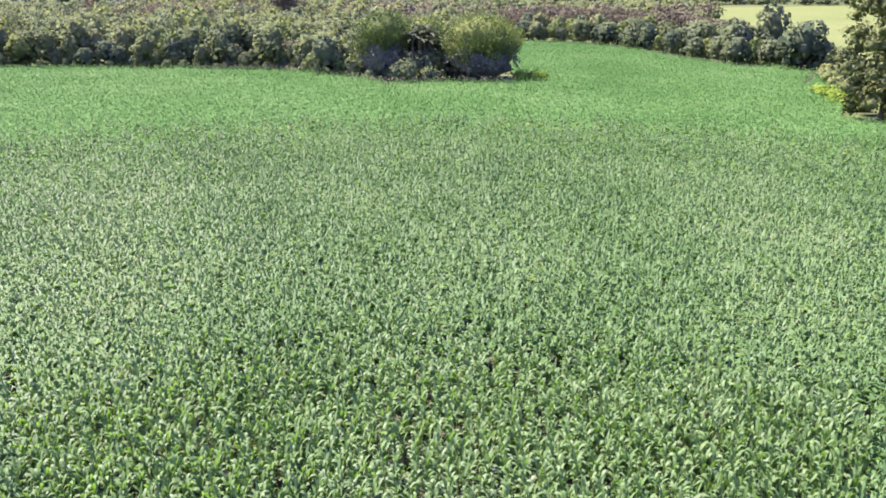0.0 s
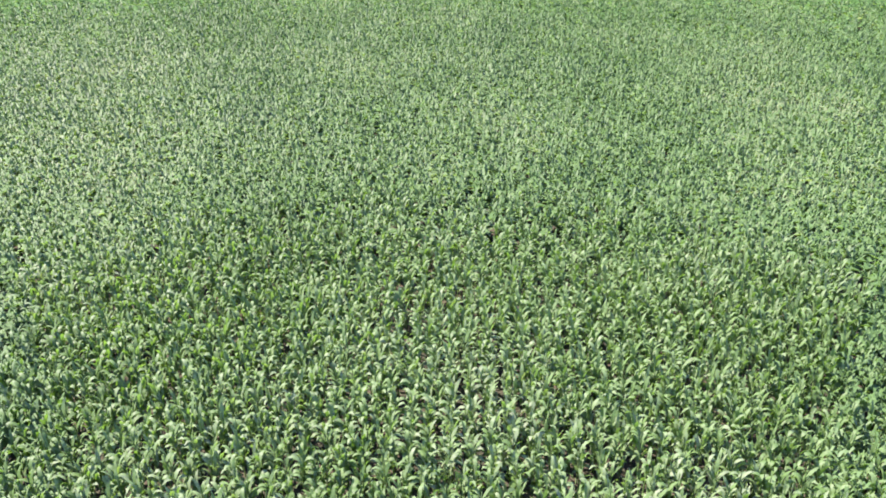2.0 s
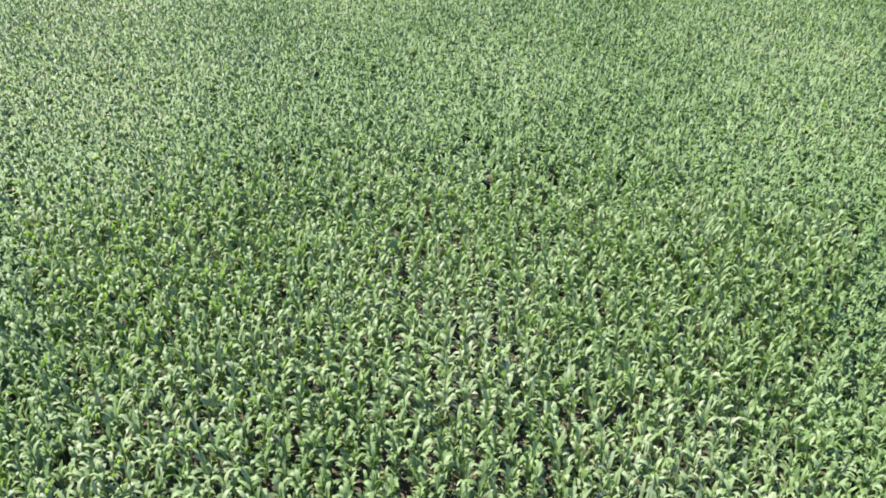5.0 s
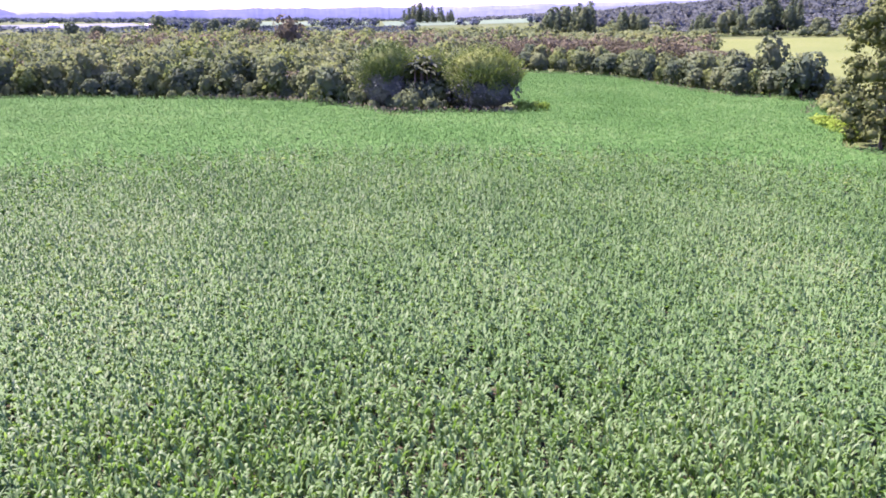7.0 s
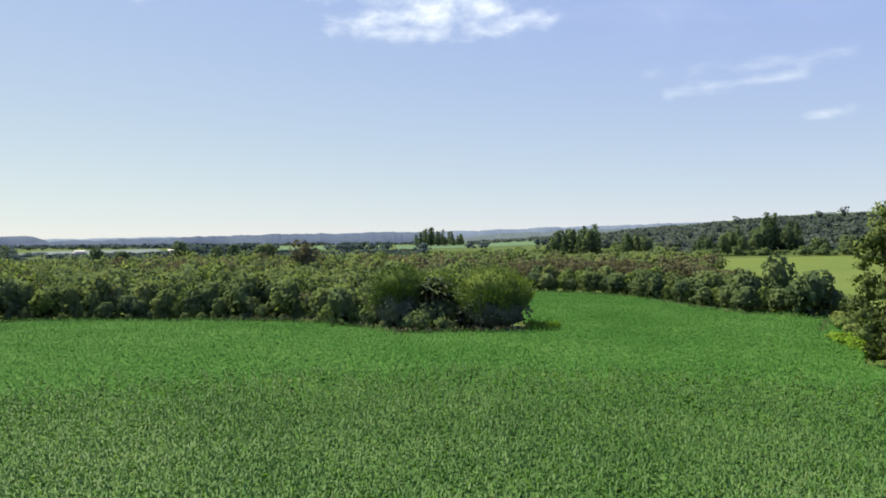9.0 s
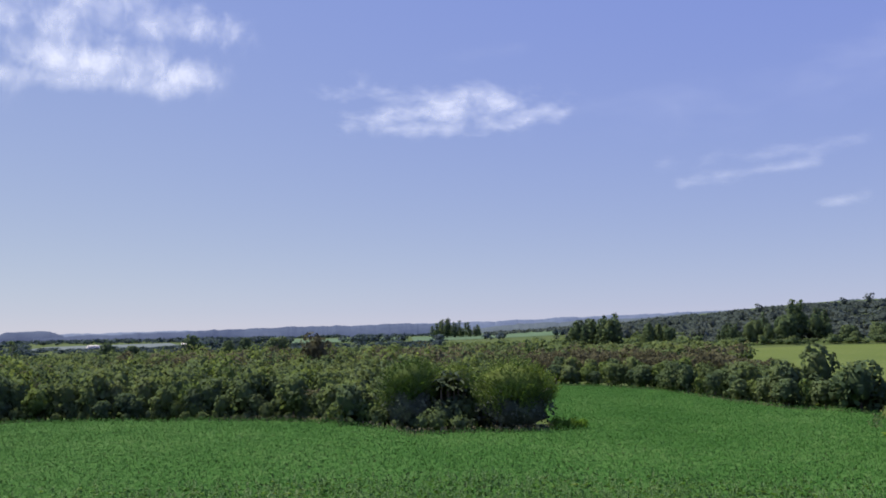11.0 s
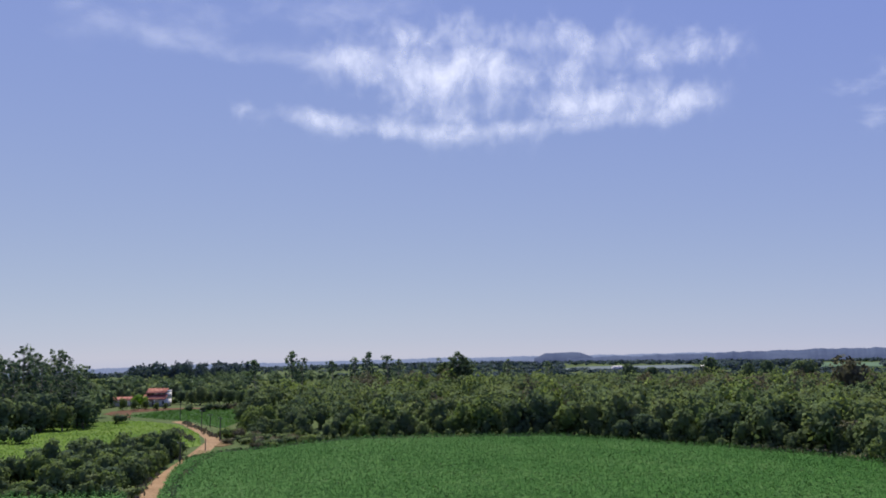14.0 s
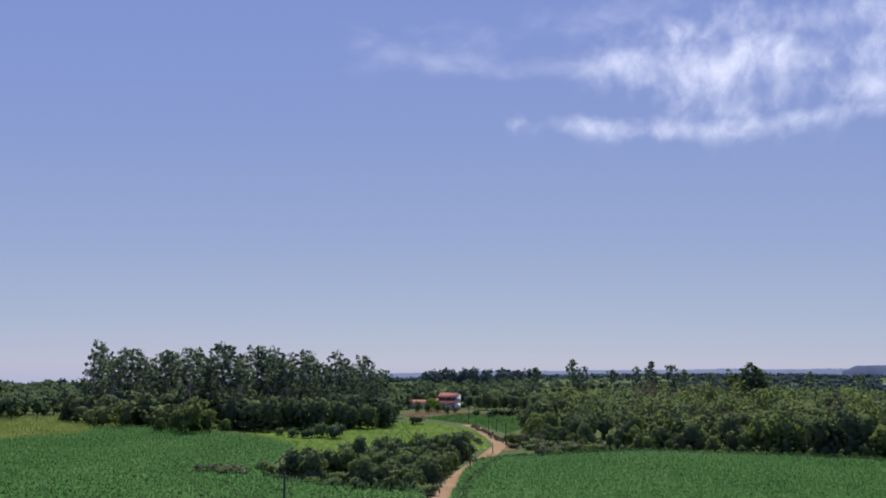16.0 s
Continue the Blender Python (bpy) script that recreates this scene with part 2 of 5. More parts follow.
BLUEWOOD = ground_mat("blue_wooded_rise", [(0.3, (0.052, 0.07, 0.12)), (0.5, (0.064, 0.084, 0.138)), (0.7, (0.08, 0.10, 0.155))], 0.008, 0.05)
BARK = ground_mat("bark", [(0.3, (0.08, 0.065, 0.05)), (0.5, (0.15, 0.12, 0.09)), (0.7, (0.24, 0.20, 0.16))], 0.5, 4.0)
PALEBARK = ground_mat("pale_bark", [(0.3, (0.18, 0.16, 0.13)), (0.5, (0.30, 0.27, 0.22)), (0.7, (0.42, 0.38, 0.32))], 0.5, 4.0)
POLE = ground_mat("weathered_pole", [(0.3, (0.07, 0.06, 0.05)), (0.5, (0.11, 0.10, 0.085)), (0.7, (0.16, 0.14, 0.12))], 0.5, 6.0)
PLASTER = ground_mat("pale_plaster", [(0.3, (0.55, 0.50, 0.50)), (0.5, (0.68, 0.63, 0.62)), (0.7, (0.76, 0.72, 0.70))], 0.4, 3.0, 0.85, 0.1)
ROOFTILE = ground_mat("clay_tile", [(0.3, (0.24, 0.085, 0.06)), (0.5, (0.34, 0.13, 0.095)), (0.7, (0.42, 0.20, 0.15))], 0.5, 5.0, 0.8)
DARKGLASS = mat("window_glass")
DARKGLASS[3].inputs["Base Color"].default_value = (0.05, 0.07, 0.10, 1)
DARKGLASS[3].inputs["Roughness"].default_value = 0.08
DARKGLASS = DARKGLASS[0]
WHITE = ground_mat("white_paint", [(0.3, (0.7, 0.7, 0.68)), (0.6, (0.8, 0.8, 0.78))], 1.0, 5.0, 0.6, 0.05)


# ---- mesh tools ----
def quads(name, verts, faces, material, smooth=False, swell=None):
    """A mesh of four-cornered faces from arrays."""
    verts, faces = np.asarray(verts, np.float32), np.asarray(faces, np.int32)
    me = bpy.data.meshes.new(name)
    me.vertices.add(len(verts))
    me.vertices.foreach_set("co", verts.ravel())
    me.loops.add(faces.size)
    me.loops.foreach_set("vertex_index", faces.ravel())
    me.polygons.add(len(faces))
    me.polygons.foreach_set("loop_start", np.arange(0, faces.size, 4, dtype=np.int32))
    me.polygons.foreach_set("loop_total", np.full(len(faces), 4, np.int32))
    if smooth:
        me.polygons.foreach_set("use_smooth", np.ones(len(faces), bool))
    if swell is not None:
        me.attributes.new("swell", "FLOAT_VECTOR", "POINT").data.foreach_set("vector", np.asarray(swell, np.float32).ravel())
    me.update(calc_edges=True)
    me.materials.append(material)
    return me


class Heap:
    """Collects pieces of one mesh."""
    def __init__(self):
        self.v, self.f, self.w, self.n = [], [], [], 0

    def add(self, v, f, swell=None):
        v, f = np.asarray(v, float), np.asarray(f, int)
        self.v.append(v)
        self.w.append(np.tile((0.0, 0.0, 1.0), (len(v), 1)) if swell is None else np.asarray(swell, float))
        self.f.append(f + self.n)
        self.n += len(v)
        return self

    def arrays(self):
        return np.concatenate(self.v), np.concatenate(self.f)

    def mesh(self, name, material, smooth=False):
        return quads(name, *self.arrays(), material, smooth, None if smooth else np.concatenate(self.w))


def part(name, me, parent, label=""):
    ob = new(name, me)
    ob.parent = parent
    return tagged(ob, label) if label else ob


def tube(points, radii, sides=6):
    points = np.asarray(points, float)
    v, f = [], []
    for i, p in enumerate(points):
        d = points[min(i + 1, len(points) - 1)] - points[max(i - 1, 0)]
        d /= np.linalg.norm(d) + 1e-9
        u = np.cross(d, (0.3, 1, 0.1) if abs(d[2]) > 0.7 else (0, 0, 1))
        u /= np.linalg.norm(u)
        w = np.cross(d, u)
        for k in range(sides):
            q = 2 * math.pi * k / sides
            v.append(p + radii[i] * (math.cos(q) * u + math.sin(q) * w))
    for i in range(len(points) - 1):
        for k in range(sides):
            a, b = i * sides + k, i * sides + (k + 1) % sides
            f.append((a, b, b + sides, a + sides))
    return np.array(v), np.array(f)


def box(c, s):
    c, s = np.asarray(c, float), np.asarray(s, float) / 2
    v = [c + s * (x, y, z) for z in (-1, 1) for y in (-1, 1) for x in (-1, 1)]
    return v, [(0, 2, 3, 1), (4, 5, 7, 6), (0, 1, 5, 4), (2, 6, 7, 3), (0, 4, 6, 2), (1, 3, 7, 5)]


def blob(c, r, rng, rings=3, sides=6, rough=0.12):
    """A low, uneven ball: the leafy body of a crown's lobe."""
    i, k = np.meshgrid(np.arange(rings + 1), np.arange(sides), indexing="ij")
    th, ph = math.pi * i / rings, 2 * math.pi * k / sides + 0.4 * i
    d = np.stack([np.sin(th) * np.cos(ph), np.sin(th) * np.sin(ph), np.cos(th)], -1).reshape(-1, 3)
    v = np.array(c) + np.array(r) * d * (1 + rng.uniform(-rough, rough, (len(d), 1)))
    a = (i[:-1] * sides + k[:-1]).ravel()
    b = (i[:-1] * sides + (k[:-1] + 1) % sides).ravel()
    return v, np.stack([a, a + sides, b + sides, b], 1), d


def cards(points, normals, size, rng, long=1.3):
    """Small bent leaf clumps at points, facing roughly along normals."""
    n = len(points)
    u = np.cross(normals, rng.normal(size=(n, 3)))
    u /= np.linalg.norm(u, axis=1, keepdims=True) + 1e-9
    w = np.cross(normals, u)
    s = size * rng.uniform(0.55, 1.3, (n, 1))
    u, w = u * s * long * 0.5, w * s * 0.5
    v = np.stack([points - u, points - w * 0.9, points + u, points + w], 1).reshape(-1, 3)
    v += rng.normal(size=v.shape) * size * 0.08
    return v, np.arange(4 * n).reshape(-1, 4)


def lobes_crown(heap, lobes, count, size, rng, tilt=0.5, core=0.62, under=0.3, low=-0.25, rings=3, sides=6):
    """A crown: rounded leafy lobes with leaf clumps standing out of each one's outer layer."""
    lobes = [(np.array(c, float), np.array(r, float)) for c, r in lobes]
    area = np.array([r[0] * r[1] + r[0] * r[2] + r[1] * r[2] for _, r in lobes])
    spots, reach = np.array([c for c, _ in lobes]), np.array([r for _, r in lobes])
    low_end, high_end = (spots - reach).min(0), (spots + reach).max(0)
    middle, half = (low_end + high_end) / 2 - (0, 0, 0.15) * (high_end - low_end), (high_end - low_end) / 2
    for (c, r), k in zip(lobes, (count * area / area.sum()).astype(int) + 1):
        d = rng.normal(size=(k * 3, 3))
        d /= np.linalg.norm(d, axis=1, keepdims=True)
        d = d[(d[:, 2] > low) | (rng.random(len(d)) < under)]
        p = c + d * r * rng.uniform(0.78, 1.12, (len(d), 1))
        ok = np.ones(len(p), bool)
        for c2, r2 in lobes:
            if c2 is not c:
                ok &= (((p - c2) / r2) ** 2).sum(1) > 0.6
        p, d = p[ok][:k], d[ok][:k]
        if len(p):
            nrm = d / r
            nrm /= np.linalg.norm(nrm, axis=1, keepdims=True)
            nrm = nrm + (0, 0, 0.25) + rng.normal(size=nrm.shape) * tilt
            nrm /= np.linalg.norm(nrm, axis=1, keepdims=True)
            whole = (p - middle) / half ** 2
            swell = d / r
            swell = swell / np.linalg.norm(swell, axis=1, keepdims=True) + 0.9 * whole / (np.linalg.norm(whole, axis=1, keepdims=True) + 1e-9)
            swell = np.repeat(swell / (np.linalg.norm(swell, axis=1, keepdims=True) + 1e-9), 4, 0)
            heap.add(*cards(p, nrm, size, rng), swell)
        if core:
            heap.add(*blob(c, r * core, rng, rings, sides, 0.16))


def inside(poly, x, y):
    """Which of the points lie in the polygon."""
    x, y = np.asarray(x), np.asarray(y)
    hit = np.zeros(x.shape, bool)
    for (x0, y0), (x1, y1) in zip(poly, poly[1:] + poly[:1]):
        cross = ((y0 > y) != (y1 > y)) & (x < (x1 - x0) * (y - y0) / ((y1 - y0) or 1e-9) + x0)
        hit ^= cross
    return hit


def smoothstep(a, b, v):
    s = np.clip((np.asarray(v, float) - a) / (b - a), 0, 1)
    return s * s * (3 - 2 * s)


def height(x, y):
    """The lie of the land: level round the fields, rising far off to the right."""
    x, y = np.asarray(x, float), np.asarray(y, float)
    d, az = np.hypot(x, y), np.degrees(np.arctan2(-x, y))
    right = smoothstep(8, -28, az) * smoothstep(-150, -80, az)
    h = 57 * smoothstep(330, 1700, d) * right ** 1.6
    h -= 30 * smoothstep(1300, 4500, d) * (1 - right)
    h -= 120 * smoothstep(600, 3400, d) * smoothstep(42, 92, np.where(az < -150, 92, az))
    return h


def sheet(name, poly, lift, material, label, category, thick=0.25):
    """A flat patch of ground with a wavering edge, on its own low body of earth."""
    pts = []
    for (x0, y0), (x1, y1) in zip(poly, poly[1:] + poly[:1]):
        k = max(1, int(math.hypot(x1 - x0, y1 - y0) / 4))
        for i in range(k):
            x, y = x0 + (x1 - x0) * i / k, y0 + (y1 - y0) * i / k
            w = 0.0 if i == 0 else 0.7
            pts.append((x + w * noise.noise((x * 0.2, y * 0.2, 1.0)), y + w * noise.noise((x * 0.2, y * 0.2, 7.0))))
    bm = bmesh.new()
    top = [bm.verts.new((x, y, float(height(x, y)) + lift)) for x, y in pts]
    face = bm.faces.new(top)
    low = [bm.verts.new((v.co.x, v.co.y, v.co.z - thick)) for v in top]
    for i in range(len(top)):
        bm.faces.new((top[i], low[i], low[(i + 1) % len(low)], top[(i + 1) % len(top)]))
    bmesh.ops.triangulate(bm, faces=[face])
    bmesh.ops.recalc_face_normals(bm, faces=bm.faces)
    me = bpy.data.meshes.new(name)
    bm.to_mesh(me)
    bm.free()
    me.materials.append(material)
    return tagged(new(name, me), label, category, kind="structure")


def slope_patch(name, c00, c10, c11, c01, lift, material, label, category, n=24):
    """A four-cornered patch of ground that follows the lie of the land."""
    s = np.linspace(0, 1, n + 1)
    a, b = np.meshgrid(s, s)
    P = [np.array(c, float) for c in (c00, c10, c11, c01)]
    xy = ((1 - a) * (1 - b))[..., None] * P[0] + (a * (1 - b))[..., None] * P[1] + (a * b)[..., None] * P[2] + ((1 - a) * b)[..., None] * P[3]
    x, y = xy[..., 0].ravel(), xy[..., 1].ravel()
    v = np.stack([x, y, height(x, y) + lift], 1)
    i = np.arange((n + 1) * (n + 1)).reshape(n + 1, n + 1)
    f = np.stack([i[:-1, :-1], i[:-1, 1:], i[1:, 1:], i[1:, :-1]], -1).reshape(-1, 4)
    return tagged(new(name, quads(name, v, f, material, True)), label, category, kind="structure")


def polar(az, d, y0=0.0):
    """The place at az degrees to the left of +y and d metres from (0, y0)."""
    return (-d * math.sin(radians(az)), y0 + d * math.cos(radians(az)))


# ---- ground ----
radii = np.concatenate([[0.5], np.geomspace(8, 4700, 60)])
angles = np.linspace(0, 2 * math.pi, 121)[:-1]
gr, ga = np.meshgrid(radii, angles, indexing="ij")
gx, gy = (-gr * np.sin(ga)).ravel(), (gr * np.cos(ga)).ravel()
idx = np.arange(len(radii) * 120).reshape(len(radii), 120)
nxt = np.roll(idx, -1, 1)
gf = np.stack([idx[:-1], idx[1:], nxt[1:], nxt[:-1]], -1).reshape(-1, 4)
tagged(new("ground", quads("ground", np.stack([gx, gy, height(gx, gy)], 1), gf, GRASSLAND, True)),
       "green and olive rough grassland reaching the horizon", "ground", kind="structure")

FIELD = [(-104, 193), (-70, 192), (-45, 190), (-31, 185), (-18, 174), (-12, 165), (1, 168), (15, 168), (22, 170.5), (23, 175.5), (16.5, 178), (16, 200), (19, 282), (42, 273), (58, 255), (67, 223), (75, 201), (88, 196),
         (92, 182), (84, 164), (79, 153), (72, 153.5), (73, 146), (71, 137), (67.5, 131), (64, 124), (80, 100), (95, 50), (60, -12), (-50, -14), (-62, 45), (-103.6, 77.9), (-124, 92.3), (-136.3, 101.4), (-146.6, 110.4), (-151.2, 116.5), (-152, 123), (-150, 129), (-148, 137), (-147, 156), (-130, 174)]
FIELD_LEFT = [(-106, 76), (-117, 81), (-133, 70), (-149, 63), (-168, 72), (-200, 88), (-233, 86), (-262, 72), (-290, 57), (-262, 40), (-250, 21), (-235, -40), (-120, -40), (-88, 56)]
LIGHT_CROP = [(-290, 57), (-330, 62), (-346, 40), (-350, -30), (-235, -40), (-250, 21), (-262, 40)]
sheet("field_soil", FIELD, 0.05, SOIL, "dark damp soil under the rows of maize", "soil")
sheet("field_soil", FIELD_LEFT, 0.05, SOIL, "dark soil under the maize beyond the road", "soil")

# the dirt road: a winding strip with worn edges
ROAD = [(-62.0, 47.6, 3.6), (-90.0, 65.6, 3.5), (-114.2, 83.1, 3.25), (-136.2, 100.5, 3.05), (-162.2, 124.6, 3.15), (-170.7, 132.2, 3.42), (-177.0, 138.1, 3.6), (-186.4, 143.8, 3.24), (-197.3, 149.1, 3.06), (-212.2, 156.3, 2.97), (-231.1, 165.0, 2.88), (-244.0, 168.7, 2.7)]


def road_strip():
    rng = np.random.default_rng(3)
    pts = np.array(ROAD)
    t = np.linspace(0, len(pts) - 1, 140)
    c = np.stack([np.interp(t, np.arange(len(pts)), pts[:, k]) for k in range(3)], 1)
    for _ in range(6):
        c[1:-1] = (c[:-2] + 2 * c[1:-1] + c[2:]) / 4
    h = Heap()
    v = []
    for i in range(len(c)):
        d = c[min(i + 1, len(c) - 1), :2] - c[max(i - 1, 0), :2]
        d /= np.linalg.norm(d)
        side = np.array([-d[1], d[0]])
        w = c[i, 2] / 2
        for o, z in ((-w - 0.4, -0.05), (-w + rng.uniform(-0.2, 0.2), 0.10), (-w * 0.5, 0.07), (0, 0.12), (w * 0.5, 0.07), (w + rng.uniform(-0.2, 0.2), 0.10), (w + 0.4, -0.05)):
            v.append((*(c[i, :2] + side * o), z + 0.02))
    f = [(i * 7 + k, (i + 1) * 7 + k, (i + 1) * 7 + k + 1, i * 7 + k + 1) for i in range(len(c) - 1) for k in range(6)]
    h.add(v, f)
    ob = new("road", h.mesh("road", DIRT, True))
    return tagged(ob, "winding ochre dirt road with worn wheel tracks", "road", kind="structure")


road_strip()
MEADOW_EDGE = [(-172.5, 131.5), (-201, 149), (-232, 162), (-258, 163), (-282, 138), (-268, 92), (-236, 87), (-203, 89.5), (-172, 76), (-168, 95)]
YOUNG_EDGE = [(-208, 162), (-238, 171), (-284, 172), (-300, 200), (-282, 220), (-254, 205), (-226, 184)]
sheet("meadow", MEADOW_EDGE, 0.06, MEADOW, "bright green mown meadow beside the road", "meadow")
sheet("young_crop", YOUNG_EDGE, 0.06, YOUNG, "fresh green young crop behind the road", "field")
sheet("red_earth", [(-276, 169.5), (-302, 172), (-314, 182), (-319, 198), (-304, 214), (-288, 224), (-283, 222), (-300, 205), (-301, 184), (-284, 173.5)], 0.06, REDSOIL, "strip of bare red earth by the house", "soil")
sheet("bare_earth", [(-176, 134), (-170.5, 130.5), (-166, 133), (-168, 137.5), (-174, 140), (-180.5, 139.5)], 0.09, DRYEARTH, "trodden ochre earth at the bend of the road", "soil")
sheet("light_crop", LIGHT_CROP, 0.08, PASTURE, "pale yellowish green crop at the field's far edge", "field")
sheet("yellow_grass", [(14.5, 169), (22, 170.7), (22.8, 175.5), (16, 178)], 0.10, YGRASS, "bright yellow-green grass by the bamboo", "grass")
sheet("yellow_grass", [(72, 153.5), (79, 153), (80, 145), (77, 139), (73.5, 141), (73, 146)], 0.10, YGRASS, "bright yellow-green grass under the tall tree", "grass")
slope_patch("pasture", polar(-18.4, 300), polar(-31, 235), polar(-31, 600), polar(-16.9, 560), 0.15, PASTURE, "sunlit yellowish green pasture on the rising ground", "pasture")
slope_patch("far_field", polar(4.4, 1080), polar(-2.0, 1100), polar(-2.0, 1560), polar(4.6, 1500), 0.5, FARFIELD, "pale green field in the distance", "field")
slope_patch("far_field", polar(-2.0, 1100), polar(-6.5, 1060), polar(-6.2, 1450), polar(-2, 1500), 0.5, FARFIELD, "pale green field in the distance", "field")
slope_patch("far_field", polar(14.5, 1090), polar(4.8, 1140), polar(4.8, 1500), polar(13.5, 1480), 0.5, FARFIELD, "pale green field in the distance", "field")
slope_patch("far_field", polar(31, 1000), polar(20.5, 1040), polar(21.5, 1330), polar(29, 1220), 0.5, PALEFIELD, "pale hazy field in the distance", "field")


def ridge(name, az0, az1, d, tops, depth, material, label, seed, rough=1.0):
    """A long wooded hill seen from afar: tops are heights at even steps from az0 to az1."""
    rng = np.random.default_rng(seed)
    n = int(abs(az1 - az0) * 14) + 2
    az = np.linspace(az0, az1, n)
    top = np.interp(np.linspace(0, 1, n), np.linspace(0, 1, len(tops)), tops)
    for wide, much in ((31, 1.1), (9, 0.7), (1, 0.22)):
        top = top + np.convolve(rng.normal(size=n + wide - 1), np.hanning(wide + 2)[1:-1] / math.sqrt(wide), "valid") * rough * much
    prof = ((-0.5, 0.0), (-0.42, 0.45), (-0.3, 0.78), (-0.12, 0.96), (0.1, 1.0), (0.5, 0.3))
    v = []
    for a, t in zip(az, top):
        base = float(height(*polar(a, d))) - 4
        for o, s in prof:
            x, y = polar(a, d + o * depth)
            v.append((x, y, base + (t - base) * s + (rng.normal() * rough * 0.3 if 0 < s < 1 else 0)))
    k = len(prof)
    f = [(i * k + j, (i + 1) * k + j, (i + 1) * k + j + 1, i * k + j + 1) for i in range(n - 1) for j in range(k - 1)]
    return tagged(new(name, quads(name, v, f, material, True)), label, "hill", kind="structure")


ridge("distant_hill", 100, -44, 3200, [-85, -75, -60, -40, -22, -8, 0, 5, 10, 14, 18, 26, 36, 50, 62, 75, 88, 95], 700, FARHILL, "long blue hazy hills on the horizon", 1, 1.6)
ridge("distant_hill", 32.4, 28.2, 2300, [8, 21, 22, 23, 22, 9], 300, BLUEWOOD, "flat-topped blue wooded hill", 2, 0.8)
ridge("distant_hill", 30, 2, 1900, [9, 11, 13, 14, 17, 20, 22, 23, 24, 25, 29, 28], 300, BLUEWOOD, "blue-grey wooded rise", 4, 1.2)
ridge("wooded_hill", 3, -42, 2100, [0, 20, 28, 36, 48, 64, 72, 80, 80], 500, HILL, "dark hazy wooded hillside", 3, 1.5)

# ---- maize ----
def corn_plant(rng, leaves, segs, tall, wide, stalk=True):
    """One maize plant: a stalk and broad leaves that rise steeply, then fold over and hang; the youngest stand upright."""
    h = Heap()
    if stalk:
        h.add(*tube([(0, 0, 0), (0.01, 0, tall * 0.5), (0, 0.01, tall * 0.95)], [0.036, 0.032, 0.02], 3))
    turn = rng.uniform(0, 6.28)
    for i in range(leaves):
        u = (i + 1) / leaves
        az = turn + i * math.pi + rng.normal() * 0.5
        z0 = tall * ((0.25 + 0.52 * u) if segs > 2 else (0.5 + 0.35 * u))
        length = ((0.7 - 0.12 * u) if segs > 2 else 0.42 if segs > 1 else 0.36) * rng.uniform(0.8, 1.2)
        upright = rng.random() < 0.18 + 0.3 * u
        ang = rng.uniform(1.15, 1.4) if upright else rng.uniform(0.8, 1.2) + 0.1 * u
        fold = rng.uniform(0.2, 0.7) if upright else rng.uniform(1.3, 2.5)
        if segs == 1:
            ang, fold = 0.55 + rng.normal() * 0.3, 0.0
        r, z = 0.02 if segs > 2 else rng.uniform(0.0, 0.16), z0
        d = np.array([math.cos(az), math.sin(az), 0])
        side = np.array([-d[1], d[0], 0])
        roll = rng.normal() * 0.55
        # most of the bend lies in one crease past the middle
        bends = {4: (0.12, 0.33, 0.55), 2: (1.0,)}.get(segs, ())
        pts = []
        for k in range(segs + 1):
            s = k / segs
            w = wide * (0.62 + 1.3 * s - 1.5 * s * s) if s < 1 else wide * 0.14
            tip = side * math.cos(roll * s * 2) + np.array([0, 0, math.sin(roll * s * 2)])
            c = d * r + (0, 0, z)
            pts += [c - tip * w, c + tip * w]
            r += math.cos(ang) * length / segs
            z += math.sin(ang) * length / segs
            if k < len(bends):
                ang -= bends[k] * fold
        h.add(pts, [(2 * k + 1, 2 * k, 2 * k + 2, 2 * k + 3) for k in range(segs)])
    if segs < 3:
        # the lower leaves, grown together between the plants
        a = rng.uniform(0, 6.28)
        c, s = math.cos(a) * 0.55, math.sin(a) * 0.55
        if segs == 1:
            h.add([(c, s, 0.9), (-s, c, 0.5), (-c, -s, 0.85), (s, -c, 0.45)], [(0, 1, 2, 3)])
        else:
            for p, q, z in ((c, s, 1.15), (-s, c, 1.0)):
                h.add([(p, q, z - 0.2), (-q * 0.45, p * 0.45, z), (-p, -q, z - 0.25), (q * 0.45, -p * 0.45, z)], [(0, 1, 2, 3)])
    return h.arrays()


def sown(name, kinds, xy, rng, label, material, spread=(0.85, 1.12), sink=0.0):
    """A stand of plants as one mesh: copies of a few kinds, each turned and scaled."""
    h = Heap()
    which = rng.integers(0, len(kinds), len(xy))
    for k, (v, f) in enumerate(kinds):
        p = xy[which == k]
        if not len(p):
            continue
        a = rng.uniform(0, 6.283, len(p))
        s = rng.uniform(*spread, len(p))
        low = np.array([0.22 * noise.noise((x * 0.09, y * 0.09, 3.0)) for x, y in p])
        c, sn = np.cos(a)[:, None], np.sin(a)[:, None]
        x = (v[:, 0] * c - v[:, 1] * sn) * s[:, None] + p[:, :1]
        y = (v[:, 0] * sn + v[:, 1] * c) * s[:, None] + p[:, 1:]
        z = v[:, 2][None] * (s * (1 + low))[:, None] - sink
        V = np.stack([x, y, z], -1).reshape(-1, 3)
        F = (f[None] + (np.arange(len(p)) * len(v))[:, None, None]).reshape(-1, 4)
        h.add(V, F)
    return tagged(new(name, h.mesh(name, material)), label, "maize", kind="stuff")


